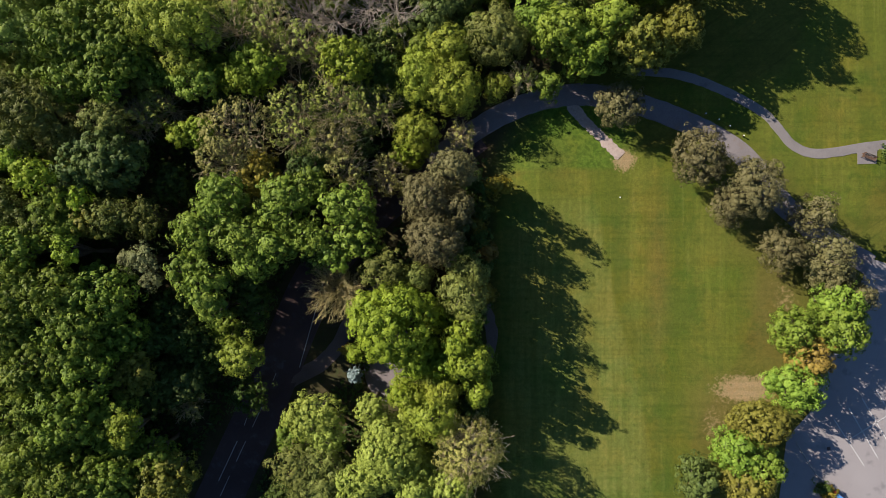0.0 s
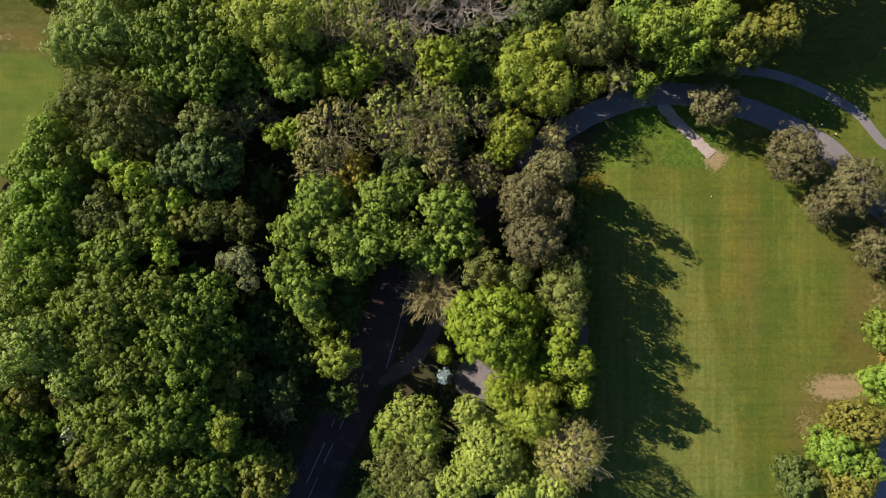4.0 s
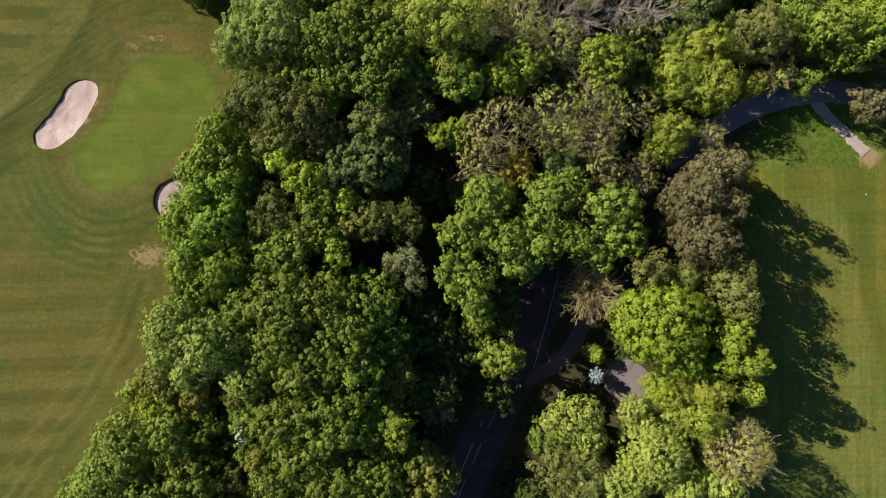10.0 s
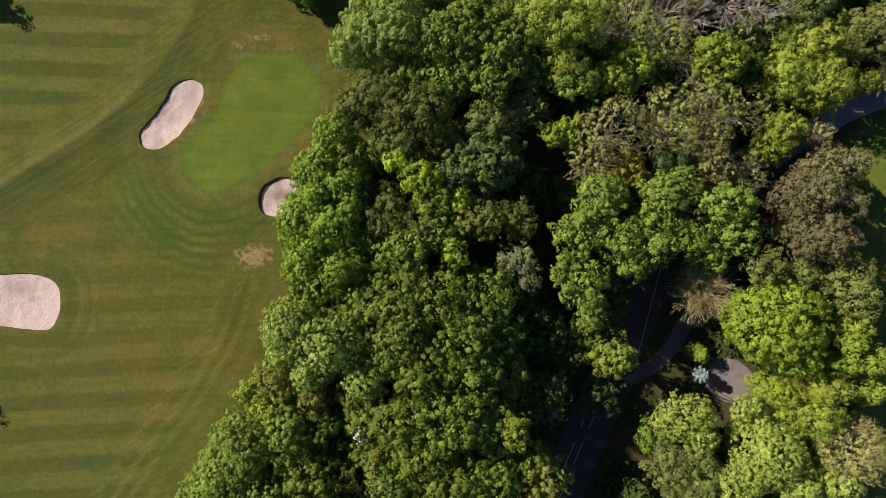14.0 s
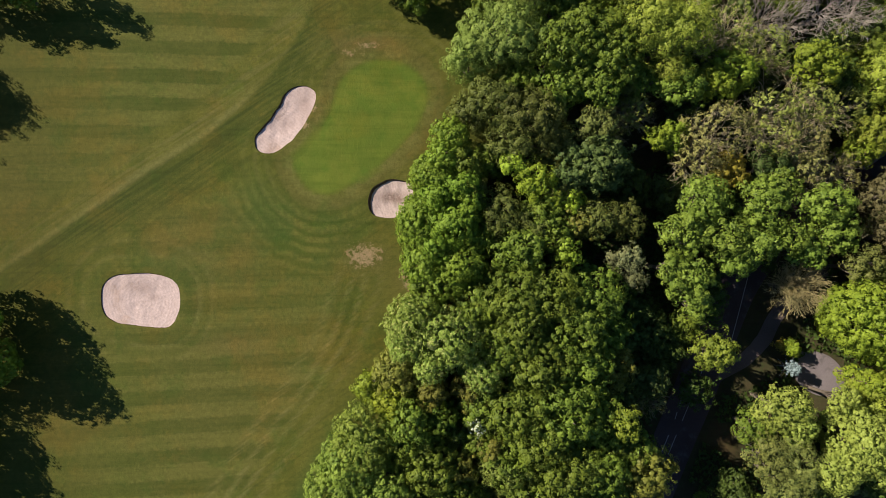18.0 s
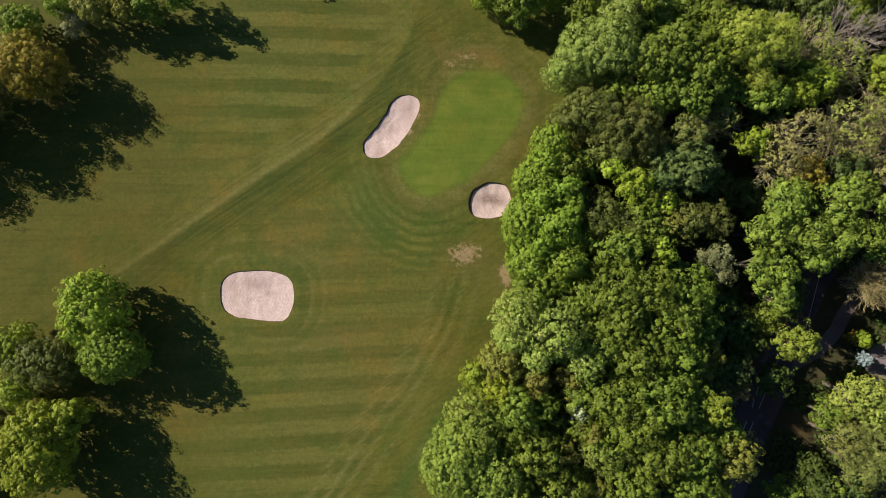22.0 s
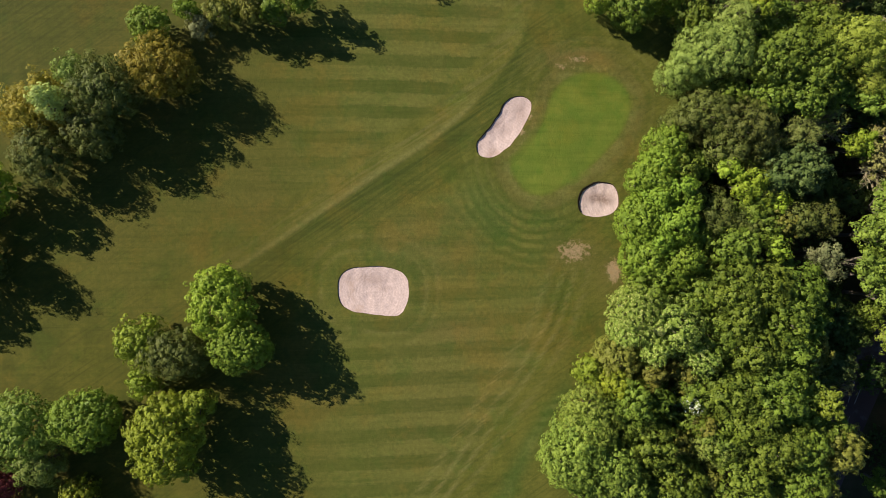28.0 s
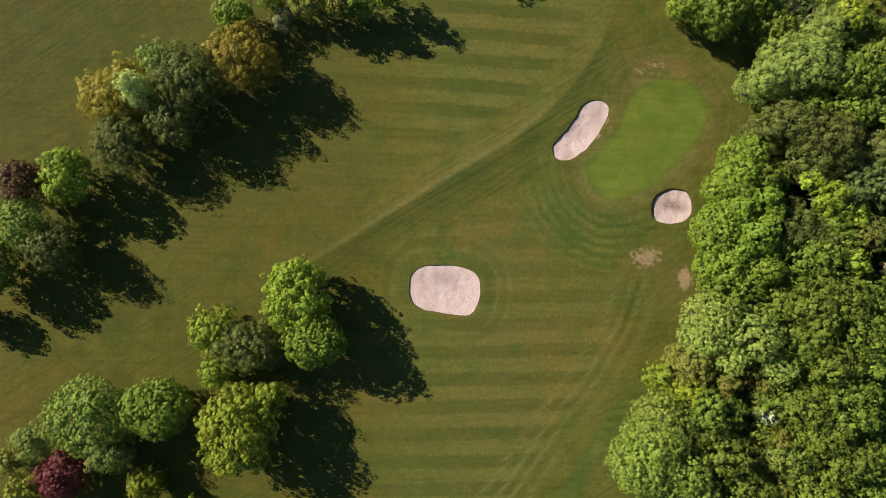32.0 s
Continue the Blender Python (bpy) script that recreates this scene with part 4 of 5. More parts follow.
def sticks_mesh(name, sticks, material):
    vs, fs, base = [], [], 0
    for a, b, ra, rb, sides in sticks:
        v, f = tube(np.asarray(a, float), np.asarray(b, float), ra, rb, sides)
        vs.append(v), fs.append(f + base)
        base += len(v)
    return grid_mesh(name, np.concatenate(vs), np.concatenate(fs), material, True)


def limbs_of(rng, r, h, level, count=8, stout=0.024, stray=0.55, thin=0.034):
    """Limbs that fork into finer and finer twigs: a list of sticks for each limb."""
    limbs = []

    def fork(out, a, way, length, thick, depth):
        b = a + unit(way) * length * 0.5 + rng.normal(0, 0.04, 3) * length
        c = b + unit(way + rng.normal(0, 0.22, 3)) * length * 0.5
        sides = 5 if depth > 2 else 3
        out.append((a, b, max(thick, thin), max(thick * 0.8, thin), sides))
        out.append((b, c, max(thick * 0.8, thin), max(thick * 0.55, thin * 0.7), sides))
        if depth:
            for s, f in ((b, 0.6), (c, 0.75), (c, 0.7), (a * 0.4 + b * 0.6, 0.55)):
                fork(out, s, unit(way) + rng.normal(0, stray, 3) + (0, 0, 0.12), length * f * rng.uniform(0.75, 1.1), thick * 0.6, depth - 1)

    at = np.array([0, 0, h * 0.38])
    for i in range(count):
        a = i * 2.4 + rng.uniform(0, 1)
        tilt = rng.uniform(0.6, 1.3) if i else 0.1
        out = []
        fork(out, at + (0, 0, rng.uniform(0, h * 0.15)), np.array([np.cos(a) * tilt, np.sin(a) * tilt, 0.8]), 0.5 * max(r, h * 0.36), stout * h ** 0.8, level)
        limbs.append(out)
    return limbs


serial = 0


def tree(kind, x, y, r, h):
    """One tree at a place of the plan, with the crown's radius and its height."""
    global serial
    serial += 1
    rng = np.random.default_rng(1000 + serial)
    shrub = kind in ("shade", "golden", "sallow") or h < 6
    base = new({"shade": "shrub", "sallow": "sallow_bush", "spruce": "spruce", "pine": "pine_tree", "bare": "bare_tree"}.get(kind, "shrub" if shrub else "tree"))
    base.location = (x, y, land(x))
    tagged(base, KINDS[kind], "shrub" if shrub else "tree", group="trees of the course")
    low = kind in SKIRTED or x < -62 or x > -8
    c, s = lobes_of(rng, r, h, STYLE.get(kind, "thin"), low)
    lean = rng.normal(0, 0.15, 2)
    fork = np.array([lean[0], lean[1], h * 0.40])
    thick = 0.05 + 0.022 * h
    part("trunk", sticks_mesh("trunk", [((0, 0, -0.3), (0, 0, 0.25), thick * 1.5, thick * 1.05, 8), ((0, 0, 0.25), fork, thick * 1.05, thick * 0.75, 8)], BARK), base)
    if kind in SPARSE:
        for sticks in limbs_of(rng, r, h, 3, 54, 0.004, 0.42, 0.022) if kind == "fan" else limbs_of(rng, r, h, 3, {"bare": 14, "ash": 30}.get(kind, 16), 0.004 if kind == "ash" else 0.010, 0.36, 0.021 if kind == "ash" else 0.026):
            part("limb", sticks_mesh("limb", sticks, SPARSE[kind]), base)
    else:
        part("limb_frame", sticks_mesh("limb_frame", [(fork - (0, 0, rng.uniform(0, 0.1) * h), p - (0, 0, 0.3 * q[2]), thick * 0.5, thick * 0.2, 5) for p, q in zip(c[1:], s[1:])], BARK), base)
    if kind not in ("bare", "fan"):
        part("crown", crown_mesh("crown", rng, c, s, kind, low), base)
    return base


STANDING = []


def stand(trees):
    for kind, places in trees.items():
        for x, y, r, h in places:
            tree(kind, x, y, r, h)
            STANDING.append((x, y, r))


# trees: car park edge
stand({
    "pine": [(26.1, 21.2, 4, 7.4), (37.6, 13.6, 4.9, 8.5), (45, 8.8, 4.8, 11), (42.4, 6.6, 3.2, 6), (53.2, 5, 3, 11), (49.8, 0, 3.6, 8), (55.6, -0.8, 3.7, 11), (56.6, -3.8, 3.4, 9), (60.2, -6.8, 2.7, 9)],
    "maple": [(51.1, -11.8, 3.5, 9), (57.1, -11.6, 4.4, 10.5), (57, -7.6, 3.4, 10.5), (51.3, -19.9, 4.4, 9.5), (42.7, -29.4, 3.8, 9.2), (46.4, -31.2, 3.5, 9)],
    "russet": [(53.4, -15.5, 3.4, 9.6)],
    "copper": [(46.3, -25.4, 4.4, 9.6), (44.3, -34, 4.2, 9.6)],
    "sage": [(37.6, -33.5, 3.4, 8)],
})
# trees: north edge
stand({
    "lime_soft": [(-39.8, 32.1, 4.8, 18), (0.8, 29.4, 3.9, 12.6), (-3.9, 25.2, 3.9, 13), (1.5, 23.8, 4.6, 12.5), (-3.7, 17.5, 3.8, 11), (8, 24.3, 2.4, 8)],
    "olive": [(-31.2, 32.7, 3.9, 14), (-25.7, 32.8, 3.6, 14), (-20.3, 30, 3.7, 13), (-9.5, 20.6, 3.8, 12), (-24.8, 29.2, 3.5, 14.1), (-7.1, 32.3, 3.1, 9.1), (11.7, 25.1, 2.1, 8)],
    "bare": [(-20.2, 35.1, 4.1, 14), (-16.1, 34.4, 4.3, 13.5), (-11.1, 36.3, 3.9, 13), (-6.9, 35.3, 3.4, 13.1)],
    "lime": [(-14.1, 26.8, 4.2, 14.5), (-26.8, 26.1, 4.3, 15), (-29.5, 24.4, 3, 14), (-5.1, 14.5, 2.7, 9)],
    "sycamore": [(-34.9, 23.7, 3.6, 15), (13.1, 33.3, 3, 12), (15.3, 24, 2, 8)],
    "sage": [(-0.7, 34, 3.6, 13)],
    "willow": [(7.7, 30.7, 4.9, 13.5)],
    "budding": [(-7.8, 11.6, 3.7, 9), (2.7, 17.1, 2.5, 7)],
    "lobed": [(16.4, 30.6, 4.2, 14.5), (20.1, 28, 3.6, 13.5), (23.9, 32.1, 3.9, 13)],
    "oak_olive": [(28.2, 29.2, 5.1, 12.5), (33.5, 31.8, 3.8, 12), (35.4, 36.6, 3.3, 11)],
    "oak": [(23.8, 40.2, 5.1, 15), (29.6, 39, 5, 17), (35.7, 39.9, 5.3, 17), (40.6, 43.3, 4.5, 16), (-49.8, 30.4, 5.3, 16.1)],
})
# trees: mid wood
stand({
    "lime": [(-37.9, 16.6, 2.1, 12), (-13.7, -16.3, 1.25, 3.4)],
    "olive": [(-21.2, 20.3, 3.8, 15.5), (-15.3, 21.1, 3.4, 15), (-21.2, 16.6, 3.5, 15), (-12.4, 9.6, 2.2, 8)],
    "budding": [(-29.5, 16.9, 5.9, 16), (-32.1, 12.9, 3.8, 14), (-16.1, 15.8, 3.8, 14), (-14.4, 12.1, 3, 12), (-38.4, -23.8, 2.5, 8)],
    "golden": [(-26.7, 11.1, 3.5, 12.5), (-15.0, -16.2, 0.8, 2.6)],
    "sage": [(-19.9, 12.5, 3.6, 12)],
    "sycamore": [(-31.8, 6.5, 4.5, 15.5), (-34.6, 2, 3.9, 15), (-28.7, 1.5, 4.2, 16), (-22.7, 6.4, 4.7, 15.5), (-13.5, 5.9, 4.2, 15), (-12.2, 1.4, 3.9, 14), (-19.2, 1.5, 3.6, 15), (-23.8, 0.3, 3.6, 15.5), (-33.7, -5, 4.2, 15), (-36.5, -2.8, 2.5, 14), (-32.5, -8.4, 2.5, 14), (-27.1, -2.2, 3, 14.5), (-15.3, -1.2, 2.7, 13)],
    "lobed": [(-29.4, -15.8, 3.6, 12.5)],
    "fan": [(-15.6, -6.4, 4.3, 13.5)],
    "sallow": [(-42.8, -1.4, 2.2, 12.5), (-41.9, -4.1, 2, 11.5), (-44.8, -1.2, 1.7, 11.5)],
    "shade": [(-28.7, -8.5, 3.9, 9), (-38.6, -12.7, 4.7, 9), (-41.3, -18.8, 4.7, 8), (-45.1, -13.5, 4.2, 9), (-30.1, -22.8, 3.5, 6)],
})
# trees: garden
stand({
    "pine": [(1.4, 11.2, 3.5, 17), (-2.3, 7.4, 4, 18), (-1.2, 1.3, 4.6, 18), (2.2, 5.7, 2.8, 16)],
    "willow": [(2.8, -6.4, 4.3, 16), (-8.3, -3.3, 3.3, 14), (-3.6, -3.9, 2.4, 14), (-21.5, -31.8, 3.9, 13), (-17.1, -32.8, 4.1, 13), (3.9, -3.3, 2.8, 14.2), (-18.7, -36.1, 4.4, 13)],
    "lime": [(-6.6, -10.6, 7.4, 19), (-5.9, -20.8, 2.1, 13), (-3.9, -15.3, 3.9, 15.9)],
    "lime_soft": [(-4.6, -21.9, 3, 12.5), (-1.6, -23.8, 4.4, 14.5), (-0.1, -20, 3, 15)],
    "oak_gold": [(3.9, -15.7, 3.5, 17), (2.1, -13.4, 2.7, 16), (5, -20, 2.4, 14)],
    "pale_lime": [(-18.8, -24.7, 4.8, 13.5), (-10.4, -23.2, 2.7, 12), (-7.3, -29.4, 6.3, 15.5), (-12, -33.7, 3.9, 14), (-3.6, -33.7, 4.3, 14), (-16.6, -27.2, 3.3, 12.6), (1, -34, 3.9, 13.7)],
    "ash": [(3.9, -28.7, 5.6, 15)],
    "spruce": [(-13.8, -19.8, 1.9, 4.4)],
    "golden": [(8, 9.5, 1.9, 5), (5, 3.4, 2.1, 5)],
    "russet": [(6.5, -0.6, 1.7, 5)],
})
# trees: wood north west
stand({
    "silver": [(-61.1, 31, 6.8, 16.5), (-66, 28.8, 4, 14), (-57.9, 36.4, 4.1, 16)],
    "oak": [(-53.2, 29.1, 4.5, 16), (-50.2, 24.7, 3.4, 14), (-54.2, 2.7, 3.8, 13.5), (-45, 27.8, 5, 16), (-47.1, 23.1, 3.4, 15), (-39.9, 25, 2.8, 13), (-41.8, 34.2, 4, 15), (-48.9, 27.5, 5.9, 16), (-44.9, 31.1, 4, 16), (-53, 23.8, 4.2, 14), (-66.6, 12.7, 4, 13)],
    "yellow": [(-55.1, 38.6, 2.4, 16), (-57, 10.3, 3.2, 14), (-59.9, 12.5, 1.8, 13), (-51.5, 7, 1.9, 12.5), (-54.1, 7.8, 2, 12)],
    "dark_willow": [(-62.8, 21.4, 4.9, 15), (-57.3, 19.4, 5.1, 15.5), (-60.2, 15.3, 4.2, 14), (-53.9, 15.8, 3.4, 13), (-65.5, 8.7, 2.6, 13), (-61.6, 5, 4, 13.5), (-57.5, 3.5, 2.9, 13), (-47.3, 4.6, 3.4, 13), (-42.7, 4.6, 3.2, 12.5), (-66.1, 20.5, 3.2, 13)],
    "sage": [(-47.5, 12.7, 5.6, 14.5), (-51.3, 11.7, 3.6, 13.5)],
    "willow": [(-48, 18, 3.4, 14)],
    "lime": [(-35.3, 16.8, 2.8, 12)],
    "lime_soft": [(-36, 31.1, 5.4, 18), (-36.4, 26.3, 3.4, 15)],
    "olive": [(-41.1, 20.6, 2.8, 12), (-44.7, 19.7, 3.4, 12)],
})
# trees: wood south west
stand({
    "oak": [(-59.3, -0.2, 4.2, 15), (-60.5, -6.5, 5.6, 16), (-54.6, -6.6, 5.4, 16), (-48.5, -6.8, 5.7, 14.5), (-59.2, -10.8, 4.6, 16), (-51.7, -11.6, 6, 16), (-46.9, -12.2, 4.6, 13), (-57, -16, 5.4, 16), (-50, -17.3, 5.3, 15), (-53.2, -23.4, 5.8, 16), (-59.5, -23.3, 5.4, 15), (-56.4, -27.6, 4.6, 15), (-64.6, -22.5, 4.1, 13)],
    "lime": [(-52.3, -0.3, 2.1, 14)],
    "lobed": [(-47, -25.8, 4.8, 13)],
    "shade": [(-43.1, -21.4, 4.1, 10)],
})
# trees: wood corner
stand({
    "cream": [(-74.7, -10.1, 5.1, 16), (-69.2, -12.3, 6, 17.5), (-64.9, -17.3, 4.2, 16), (-72.2, -16.3, 3.4, 15.5), (-75.7, -13.5, 3.4, 14), (-68.4, -27.2, 1.9, 9)],
    "oak_olive": [(-76.8, -17.8, 4.4, 12), (-72.3, -20.4, 3.3, 12), (-40.7, -33.5, 5.2, 13)],
    "lime": [(-81.5, -20.1, 2.7, 9)],
    "chestnut": [(-82.4, -27.4, 6.2, 14.5), (-85.6, -33.6, 5.7, 15), (-79.7, -34.4, 6, 15), (-83.8, -30.4, 5.6, 15), (-77.6, -37.5, 5.4, 14)],
    "oak": [(-75.5, -24.7, 4.4, 14), (-72.3, -31.3, 4.8, 14.5), (-75.6, -28.1, 4.6, 12), (-52.6, -32.3, 5.7, 15), (-47.2, -32.7, 4.6, 14), (-68.4, -38, 6.1, 14), (-57.6, -38.5, 6.1, 14), (-47.3, -39.2, 6.2, 14)],
    "lime_olive": [(-77.8, -21.8, 3.5, 12)],
    "silver": [(-61.6, -32.2, 4.4, 13)],
    "shade": [(-41.3, -9.8, 4.4, 8), (-37.1, -17.8, 4, 7), (-41.1, 9.7, 3.9, 8)],
})
# trees: wood gaps
stand({
    "blossom": [(-65.8, -25.1, 1.7, 12.5)],
    "bare": [(-59.9, -16.1, 2, 13.5)],
    "oak_gold": [(-44.2, -25.2, 2.6, 15)],
    "oak": [(-72.6, -6.2, 3.4, 13.5), (-65.5, -7.5, 4, 15), (-62.5, -7.7, 4.4, 15), (-62, -13.7, 4.2, 14.5)],
})
# trees: fairway clump
stand({
    "oak_light": [(-141.4, -8.0, 6.6, 11), (-154.6, -14.0, 4.7, 8.8), (-154.7, -20.7, 3, 7.2), (-145.8, -24.9, 3.3, 9)],
    "mid": [(-138.2, -15.1, 5.5, 11), (-163.3, -26.5, 6.1, 10.4)],
    "lime_olive": [(-150.3, -29.6, 7.6, 12), (-165.7, -39.2, 3.2, 6.4), (-185.3, -41, 3.5, 6.4)],
    "chestnut": [(-174.4, -28.1, 7.4, 11)],
    "silver": [(-171.2, -33.9, 4.1, 9), (-183.5, -32.7, 3.3, 8)],
    "purple": [(-178.9, -37.9, 4.7, 8)],
    "oak_olive": [(-188, -36.5, 2.2, 5.6)],
    "oak": [(-157.7, -47.5, 6.5, 9.6), (-169.3, -47.8, 6.5, 9.6)],
    "dark_willow": [(-148.8, -16.3, 5.4, 10.4)],
})
# trees: fairway row
stand({
    "mid": [(-153, 37.5, 3.8, 7.2), (-147.2, 40.3, 2.2, 6.4)],
    "sallow": [(-145.4, 37.8, 2.3, 4.8)],
    "oak_olive": [(-140.7, 39.6, 2.9, 8), (-135.7, 40.3, 2.7, 8)],
    "oak": [(-132.5, 39.5, 2.2, 8), (-128.6, 41.9, 2.7, 8), (-191.5, -4.1, 5.9, 10.4), (-195.1, -12.6, 3.6, 6.4), (-73.7, 40.8, 5, 11.2), (-67.5, 44, 5, 11.2), (-113, 50, 3.2, 7.2)],
    "amber": [(-151.2, 30.4, 6.2, 10.4), (-148.2, 29.1, 3.7, 9)],
    "dark_willow": [(-159.4, 26.7, 6.2, 12), (-161.4, 20.2, 4.8, 10.4), (-170.2, 16.2, 5.5, 9.5), (-181.2, -1.2, 4.5, 9.6)],
    "silver": [(-164.2, 29.3, 3, 10.4)],
    "white": [(-166.8, 24.2, 2.8, 13)],
    "yellow_gold": [(-171.6, 23.4, 5.4, 9.6), (-169.2, 27.5, 2.3, 9)],
    "oak_light": [(-178.7, 10.5, 4.8, 10.4)],
    "bronze": [(-186.1, 9.3, 3.8, 9.6)],
    "chestnut": [(-185.4, 2.7, 4.7, 10.4)],
    "oak_gold": [(-78.8, 41.6, 2.5, 8)],
})
# trees: north belt
stand({
    "oak": [(-16.1, 43.2, 5, 14), (-4, 42.7, 4.5, 13), (-31.3, 49, 4.2, 9)],
    "sage": [(-10.3, 44.4, 4.5, 13)],
})
# trees: garden edge, with fillers added to close gaps in its cast shadow
stand({
    "oak_gold": [(3.3, -11.2, 2.6, 15)],
    "lime": [(0.4, -17, 2.9, 14)],
    "shade": [(4.2, -23.8, 2.4, 9), (2.6, -1.6, 2.8, 11), (5.0, -8.8, 2.2, 10)],
})
# trees: understorey
stand({
    "oak": [(-55, -22.9, 3.6, 12), (-60.7, -30.6, 4.4, 13), (-48.9, -33.7, 4.5, 12)],
    "oak_olive": [(-41.3, -35.1, 3.7, 11)],
    "dark_willow": [(-53.5, 9.1, 3.2, 12)],
    "sage": [(-48.8, 9.2, 3, 10)],
    # several are unseen below crowns, added to keep sun off road and verge
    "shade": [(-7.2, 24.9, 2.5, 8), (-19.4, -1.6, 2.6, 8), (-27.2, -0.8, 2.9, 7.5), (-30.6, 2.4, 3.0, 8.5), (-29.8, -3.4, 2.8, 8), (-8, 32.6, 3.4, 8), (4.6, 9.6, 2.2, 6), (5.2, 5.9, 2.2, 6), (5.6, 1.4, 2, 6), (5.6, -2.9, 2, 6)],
    "sycamore": [(-18.7, 9.3, 2.5, 13)],
    "golden": [(6.5, -6.7, 1.8, 6)],
})
# trees: wood south west edge
stand({
    "mid": [(-71, 1.2, 3.6, 14.5), (-71.2, 7.8, 3.4, 14), (-70.2, 13.7, 3.2, 13.5), (-66.5, 6.5, 3.4, 14.5), (-69.8, -4.7, 3.8, 14.5), (-69, 16.5, 4, 13), (-71.5, 11.1, 4.1, 13.5), (-67.5, 9.5, 3.6, 14), (-73.6, 4.3, 4.6, 13.5), (-68.6, 3.6, 5.2, 15), (-72.8, -1.6, 4.6, 14), (-67.4, -1.7, 4.6, 15)],
})


# ---- small things ----
def box_mesh(name, size, at, material, bevel=0.02, turn=None):
    bm = bmesh.new()
    bmesh.ops.create_cube(bm, size=1)
    bmesh.ops.scale(bm, vec=size, verts=bm.verts)
    if bevel:
        bmesh.ops.bevel(bm, geom=bm.edges[:], offset=bevel, segments=2, affect="EDGES", profile=0.5)
    if turn:
        bmesh.ops.rotate(bm, verts=bm.verts, matrix=Euler(turn).to_matrix())
    bmesh.ops.translate(bm, vec=at, verts=bm.verts)
    me = bpy.data.meshes.new(name)
    bm.to_mesh(me)
    bm.free()
    me.materials.append(material)
    return me


def bench(x, y, turn):
    base = new("park_bench")
    base.matrix_world = pose(x, y, land(x) + 0.06, 0, 0, turn)
    tagged(base, "dark-stained wooden park bench on a paved pad", "bench")
    for i in range(4):
        part("seat_slat", box_mesh("seat_slat", (2.2, 0.12, 0.04), (0, -0.2 + 0.145 * i, 0.44), WOOD), base)
    for i in range(3):
        part("back_slat", box_mesh("back_slat", (2.2, 0.035, 0.11), (0, 0.31 + 0.03 * i, 0.58 + 0.15 * i), WOOD), base)
    for sx in (-0.95, 0.95):
        part("arm_rest", box_mesh("arm_rest", (0.08, 0.6, 0.05), (sx, 0.0, 0.66), WOOD), base)
        part("leg", box_mesh("leg", (0.08, 0.08, 0.64), (sx, -0.25, 0.32), WOOD), base)
        part("leg", box_mesh("leg", (0.08, 0.08, 1.0), (sx, 0.33, 0.5), WOOD), base)
    return base


bench(65.1, 14.1, -20)
tree("shade", 67.7, 14.6, 0.8, 1.2)
tree("shade", 57.9, -36.4, 0.9, 1.2)
tree("golden", 58.9, -37.2, 0.6, 0.9)

# tee markers and low posts
def marker(name, x, y, r, label, material):
    bm = bmesh.new()
    bmesh.ops.create_uvsphere(bm, u_segments=14, v_segments=8, radius=r)
    for v in bm.verts:
        v.co.z = max(v.co.z, -r * 0.55) + r * 0.5
    me = bpy.data.meshes.new(name)
    bm.to_mesh(me)
    bm.free()
    me.materials.append(material)
    ob = new(name, me)
    ob.location = (x, y, land(x))
    return tagged(ob, label, "tee marker", group="tee markers")


YELLOW = plain_material("yellow_paint", (0.70, 0.55, 0.08), (0.80, 0.65, 0.12), 6.0, 0.5, 0.05)
marker("tee_marker", 27.3, 8.0, 0.11, "white dome-shaped tee marker on the grass", WHITE)
marker("tee_marker", -183.6, -14.0, 0.22, "yellow dome-shaped tee marker on the grass", YELLOW)


def post(x, y):
    base = new("verge_post")
    base.location = (x, y, land(x))
    tagged(base, "short white-capped wooden post beside the road", "post", group="posts along the verge")
    part("shaft", box_mesh("shaft", (0.14, 0.14, 0.6), (0, 0, 0.25), WOOD, 0.015), base)
    part("cap", box_mesh("cap", (0.17, 0.17, 0.10), (0, 0, 0.59), WHITE, 0.02), base)


for x, y in ((40.2, 20.8), (42.2, 19.9), (43.9, 18.9), (46.0, 17.4)):
    post(x, y)

# kerb along the planting at the car park's edge
kerb_line = eased([(54.3, -29.6), (55.1, -30.9), (57.0, -34.1), (59.3, -36.9)], 0.9)
kerb = new("kerb")
tagged(kerb, "low pale stone kerb along the car park", "kerb", kind="structure")
for a, b in zip(kerb_line, kerb_line[1:]):
    if (b - a).length > 0.3:
        ang = math.atan2((b - a).y, (b - a).x)
        m = (a + b) / 2
        part("kerb_stone", box_mesh("kerb_stone", ((b - a).length - 0.02, 0.15, 0.22), (m.x, m.y, land(m.x) + 0.08), STONE, 0.015, (0, 0, ang)), kerb)

# a covered trailer at the car park's edge
BLUE = plain_material("blue_tarpaulin", (0.08, 0.22, 0.50), (0.12, 0.30, 0.62), 3.0, 0.6, 0.3)
RED = plain_material("red_paint", (0.40, 0.05, 0.03), (0.50, 0.08, 0.05), 5.0, 0.5, 0.1)
RUBBER = plain_material("rubber", (0.02, 0.02, 0.02), (0.03, 0.03, 0.03), 8.0, 0.8, 0.2)
trailer = new("covered_trailer")
trailer.matrix_world = pose(59.5, -38.2, land(59.6) + 0.06, 0, 0, -35)
tagged(trailer, "small red trailer under a blue tarpaulin", "trailer")
part("body", box_mesh("body", (1.5, 2.6, 0.7), (0, 0, 0.75), RED, 0.04), trailer)
part("cover", box_mesh("cover", (1.3, 2.5, 0.25), (0.08, 0, 1.2), BLUE, 0.08), trailer, "blue tarpaulin cover")
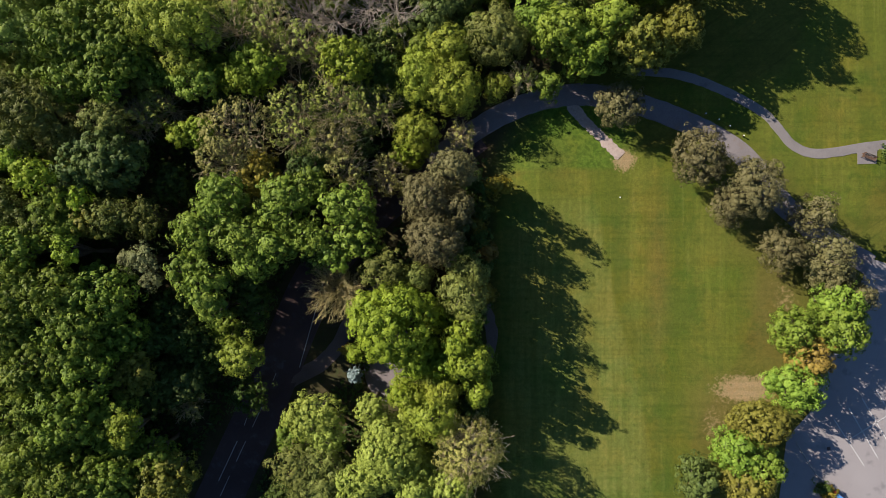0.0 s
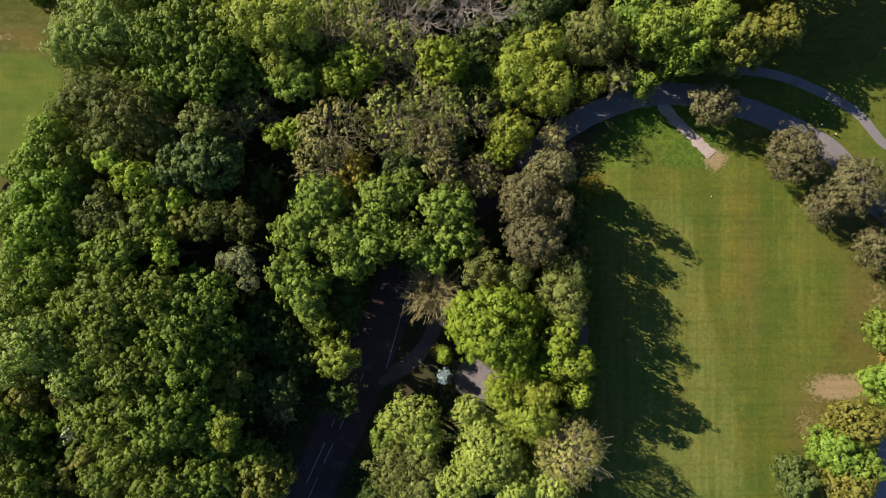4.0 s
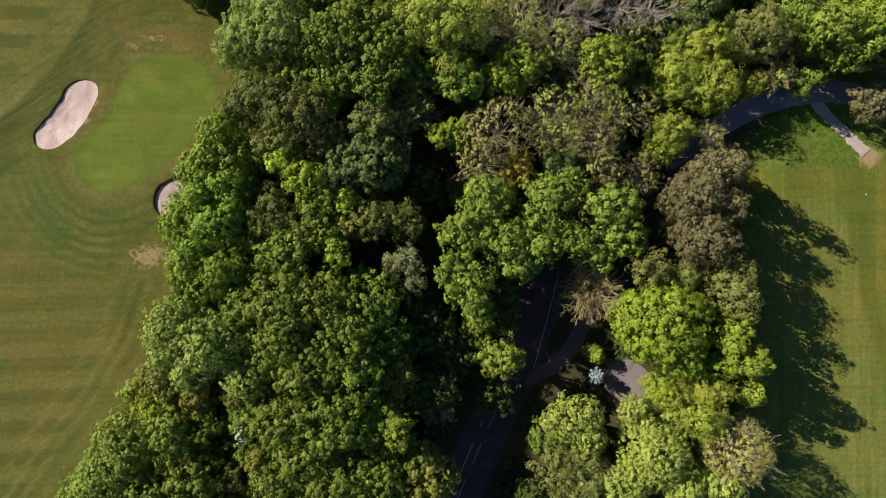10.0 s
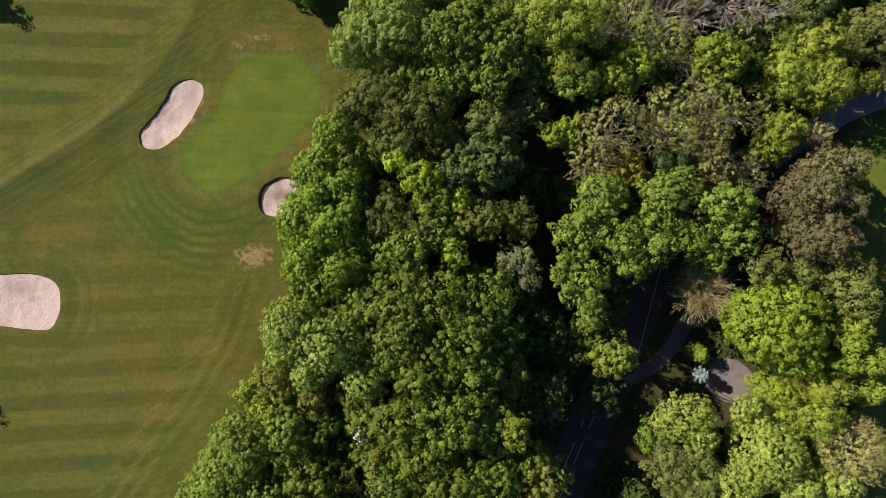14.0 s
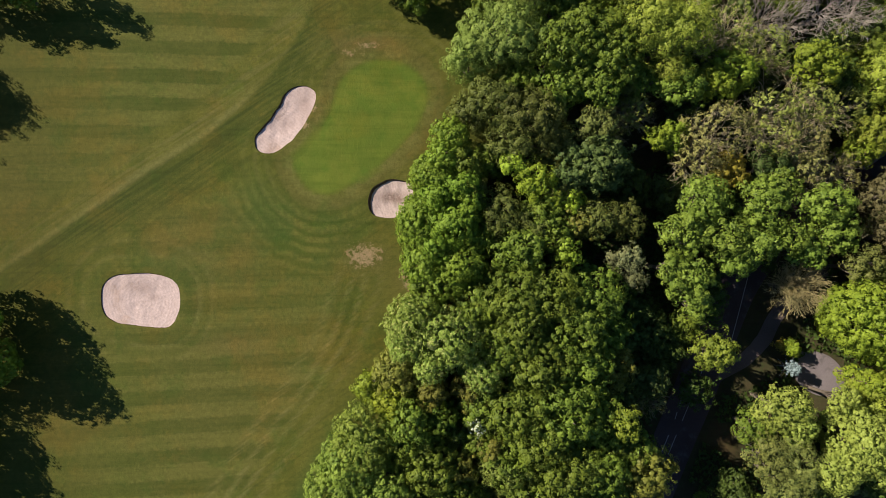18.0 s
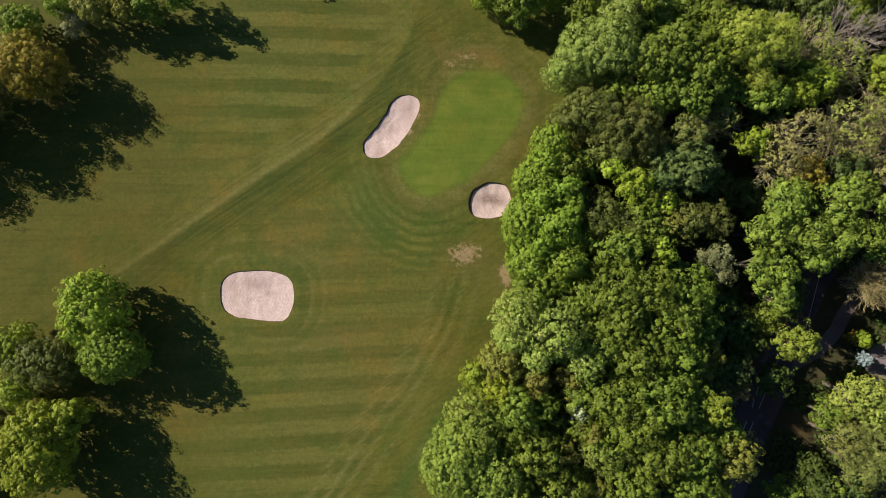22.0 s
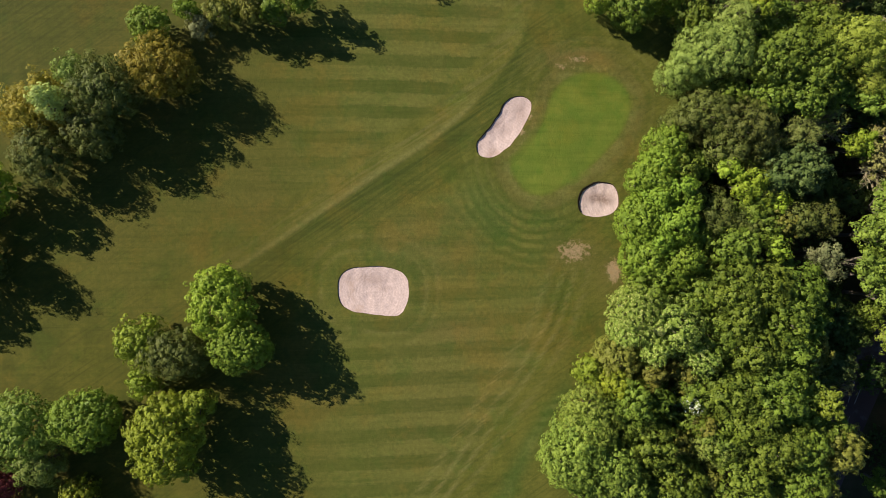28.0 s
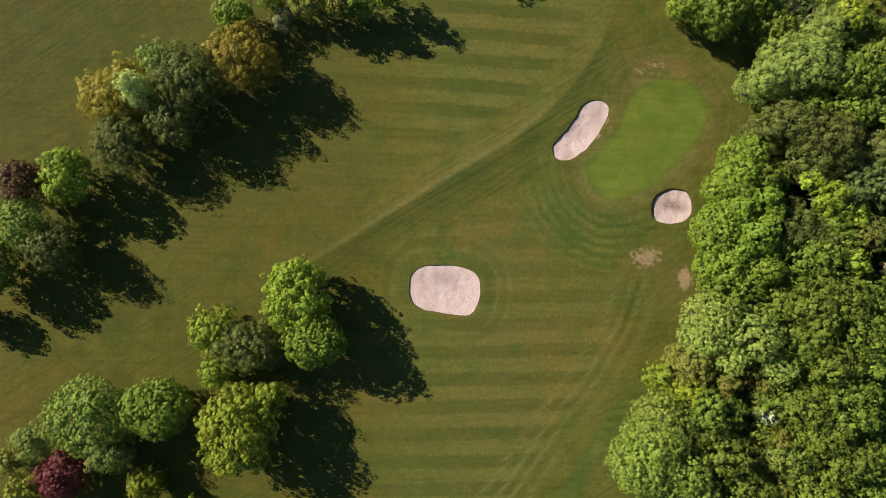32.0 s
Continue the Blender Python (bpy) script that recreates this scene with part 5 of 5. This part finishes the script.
for sx in (-0.8, 0.8):
    bm = bmesh.new()
    bmesh.ops.create_cone(bm, cap_ends=True, segments=18, radius1=0.3, radius2=0.3, depth=0.18)
    bmesh.ops.rotate(bm, verts=bm.verts, matrix=Euler((0, math.pi / 2, 0)).to_matrix())
    bmesh.ops.translate(bm, vec=(sx, 0, 0.3), verts=bm.verts)
    me = bpy.data.meshes.new("wheel")
    bm.to_mesh(me)
    bm.free()
    me.materials.append(RUBBER)
    part("wheel", me, trailer)

drain = new("drain_cover", box_mesh("drain_cover", (0.5, 0.5, 0.06), (0, 0, 0.05), ASPHALT, 0.01))
drain.location = (59.2, -30.5, land(59.2) + 0.03)
tagged(drain, "dark iron drain cover set in asphalt", "drain cover")

# ---- understorey: lower trees that fill the wood between the tall ones ----
pick = random.Random(11)
road_line = eased(ROAD, 2.0)
clear = [(-19.6, -18.7), (-16.7, -15.6), (-15.1, -11.8), (-12.5, -8.4), (-8.5, -21.5), (-22.0, -20.2), (-10, -19), (-7, -23), (-13.7, -21.5), (-12, -25), (-14.5, -28)]
FILL = rounded([(-68, 44), (-62, 34), (-61, 24), (-66, 16), (-70, 6), (-70, -5), (-74, -15), (-80, -26), (-85, -36), (-88, -44), (4, -44), (4, -29), (4, -12), (4, 5), (7, 16), (20, 34), (20, 44)], 2)
for gx0 in np.arange(-92, 24, 4.2):
    for gy0 in np.arange(-46, 46, 4.2):
        fx, fy = gx0 + pick.uniform(-1.6, 1.6), gy0 + pick.uniform(-1.6, 1.6)
        if inside(np.array([fx]), np.array([fy]), FILL)[0] > -0.5 or any((v - Vector((fx, fy))).length < 6.6 for v in road_line):
            continue
        if any(math.hypot(fx - a, fy - c) < 4.5 for a, c in ((-46.2, 12.7), (-49.6, 16.2), (-44.5, 8.2), (-40, 14), (-40, 9), (-39.5, 19.5), (-41, 3.5))) or any(math.hypot(fx - a, fy - c) < 5.2 for a, c in clear) or any(math.hypot(fx - a, fy - c) < 0.55 * r + 0.6 for a, c, r in STANDING):
            continue
        west = fx < -47 + 0.25 * abs(fy)
        kind = pick.choice(("oak", "oak", "oak_olive") if west else ("shade", "shade", "oak", "sage"))
        tree(kind, round(fx, 1), round(fy, 1), pick.uniform(2.9, 3.7), pick.uniform(10.5, 12.5) if west else pick.uniform(7.5, 10))

# ---- undergrowth on the woodland floor: low leaf sprays, filler in the shade-darkened tone ----
rng = np.random.default_rng(5)
ux, uy = rng.uniform(-85, 12, 60000), rng.uniform(-60, 60, 60000)
wood = inside(ux, uy, WOOD_WEST) < -1.5
line = np.array([(v.x, v.y) for v in eased(ROAD, 2.0)])
for a in line:
    wood &= np.hypot(ux - a[0], uy - a[1]) > 4.6
for v in ((-19.6, -18.7), (-16.7, -15.6), (-15.1, -11.8), (-12.5, -8.4), (-8.5, -21.5), (-22.0, -20.2)):
    wood &= np.hypot(ux - v[0], uy - v[1]) > 4.2
patchy = np.array([noise.noise((a * 0.15, b * 0.15, 3)) for a, b in zip(ux, uy)]) > -0.15
wood &= patchy
ux, uy = ux[wood], uy[wood]
uz = np.interp(ux, LAND_X, LAND_Z) + rng.uniform(0.1, 1.1, len(ux))
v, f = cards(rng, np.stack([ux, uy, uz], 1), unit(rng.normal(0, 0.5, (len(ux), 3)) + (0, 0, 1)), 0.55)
tagged(new("undergrowth", grid_mesh("undergrowth", v, f, LEAF["shade"], False)), "low dark green undergrowth covering the woodland floor, shade in its tone", "undergrowth", kind="stuff")
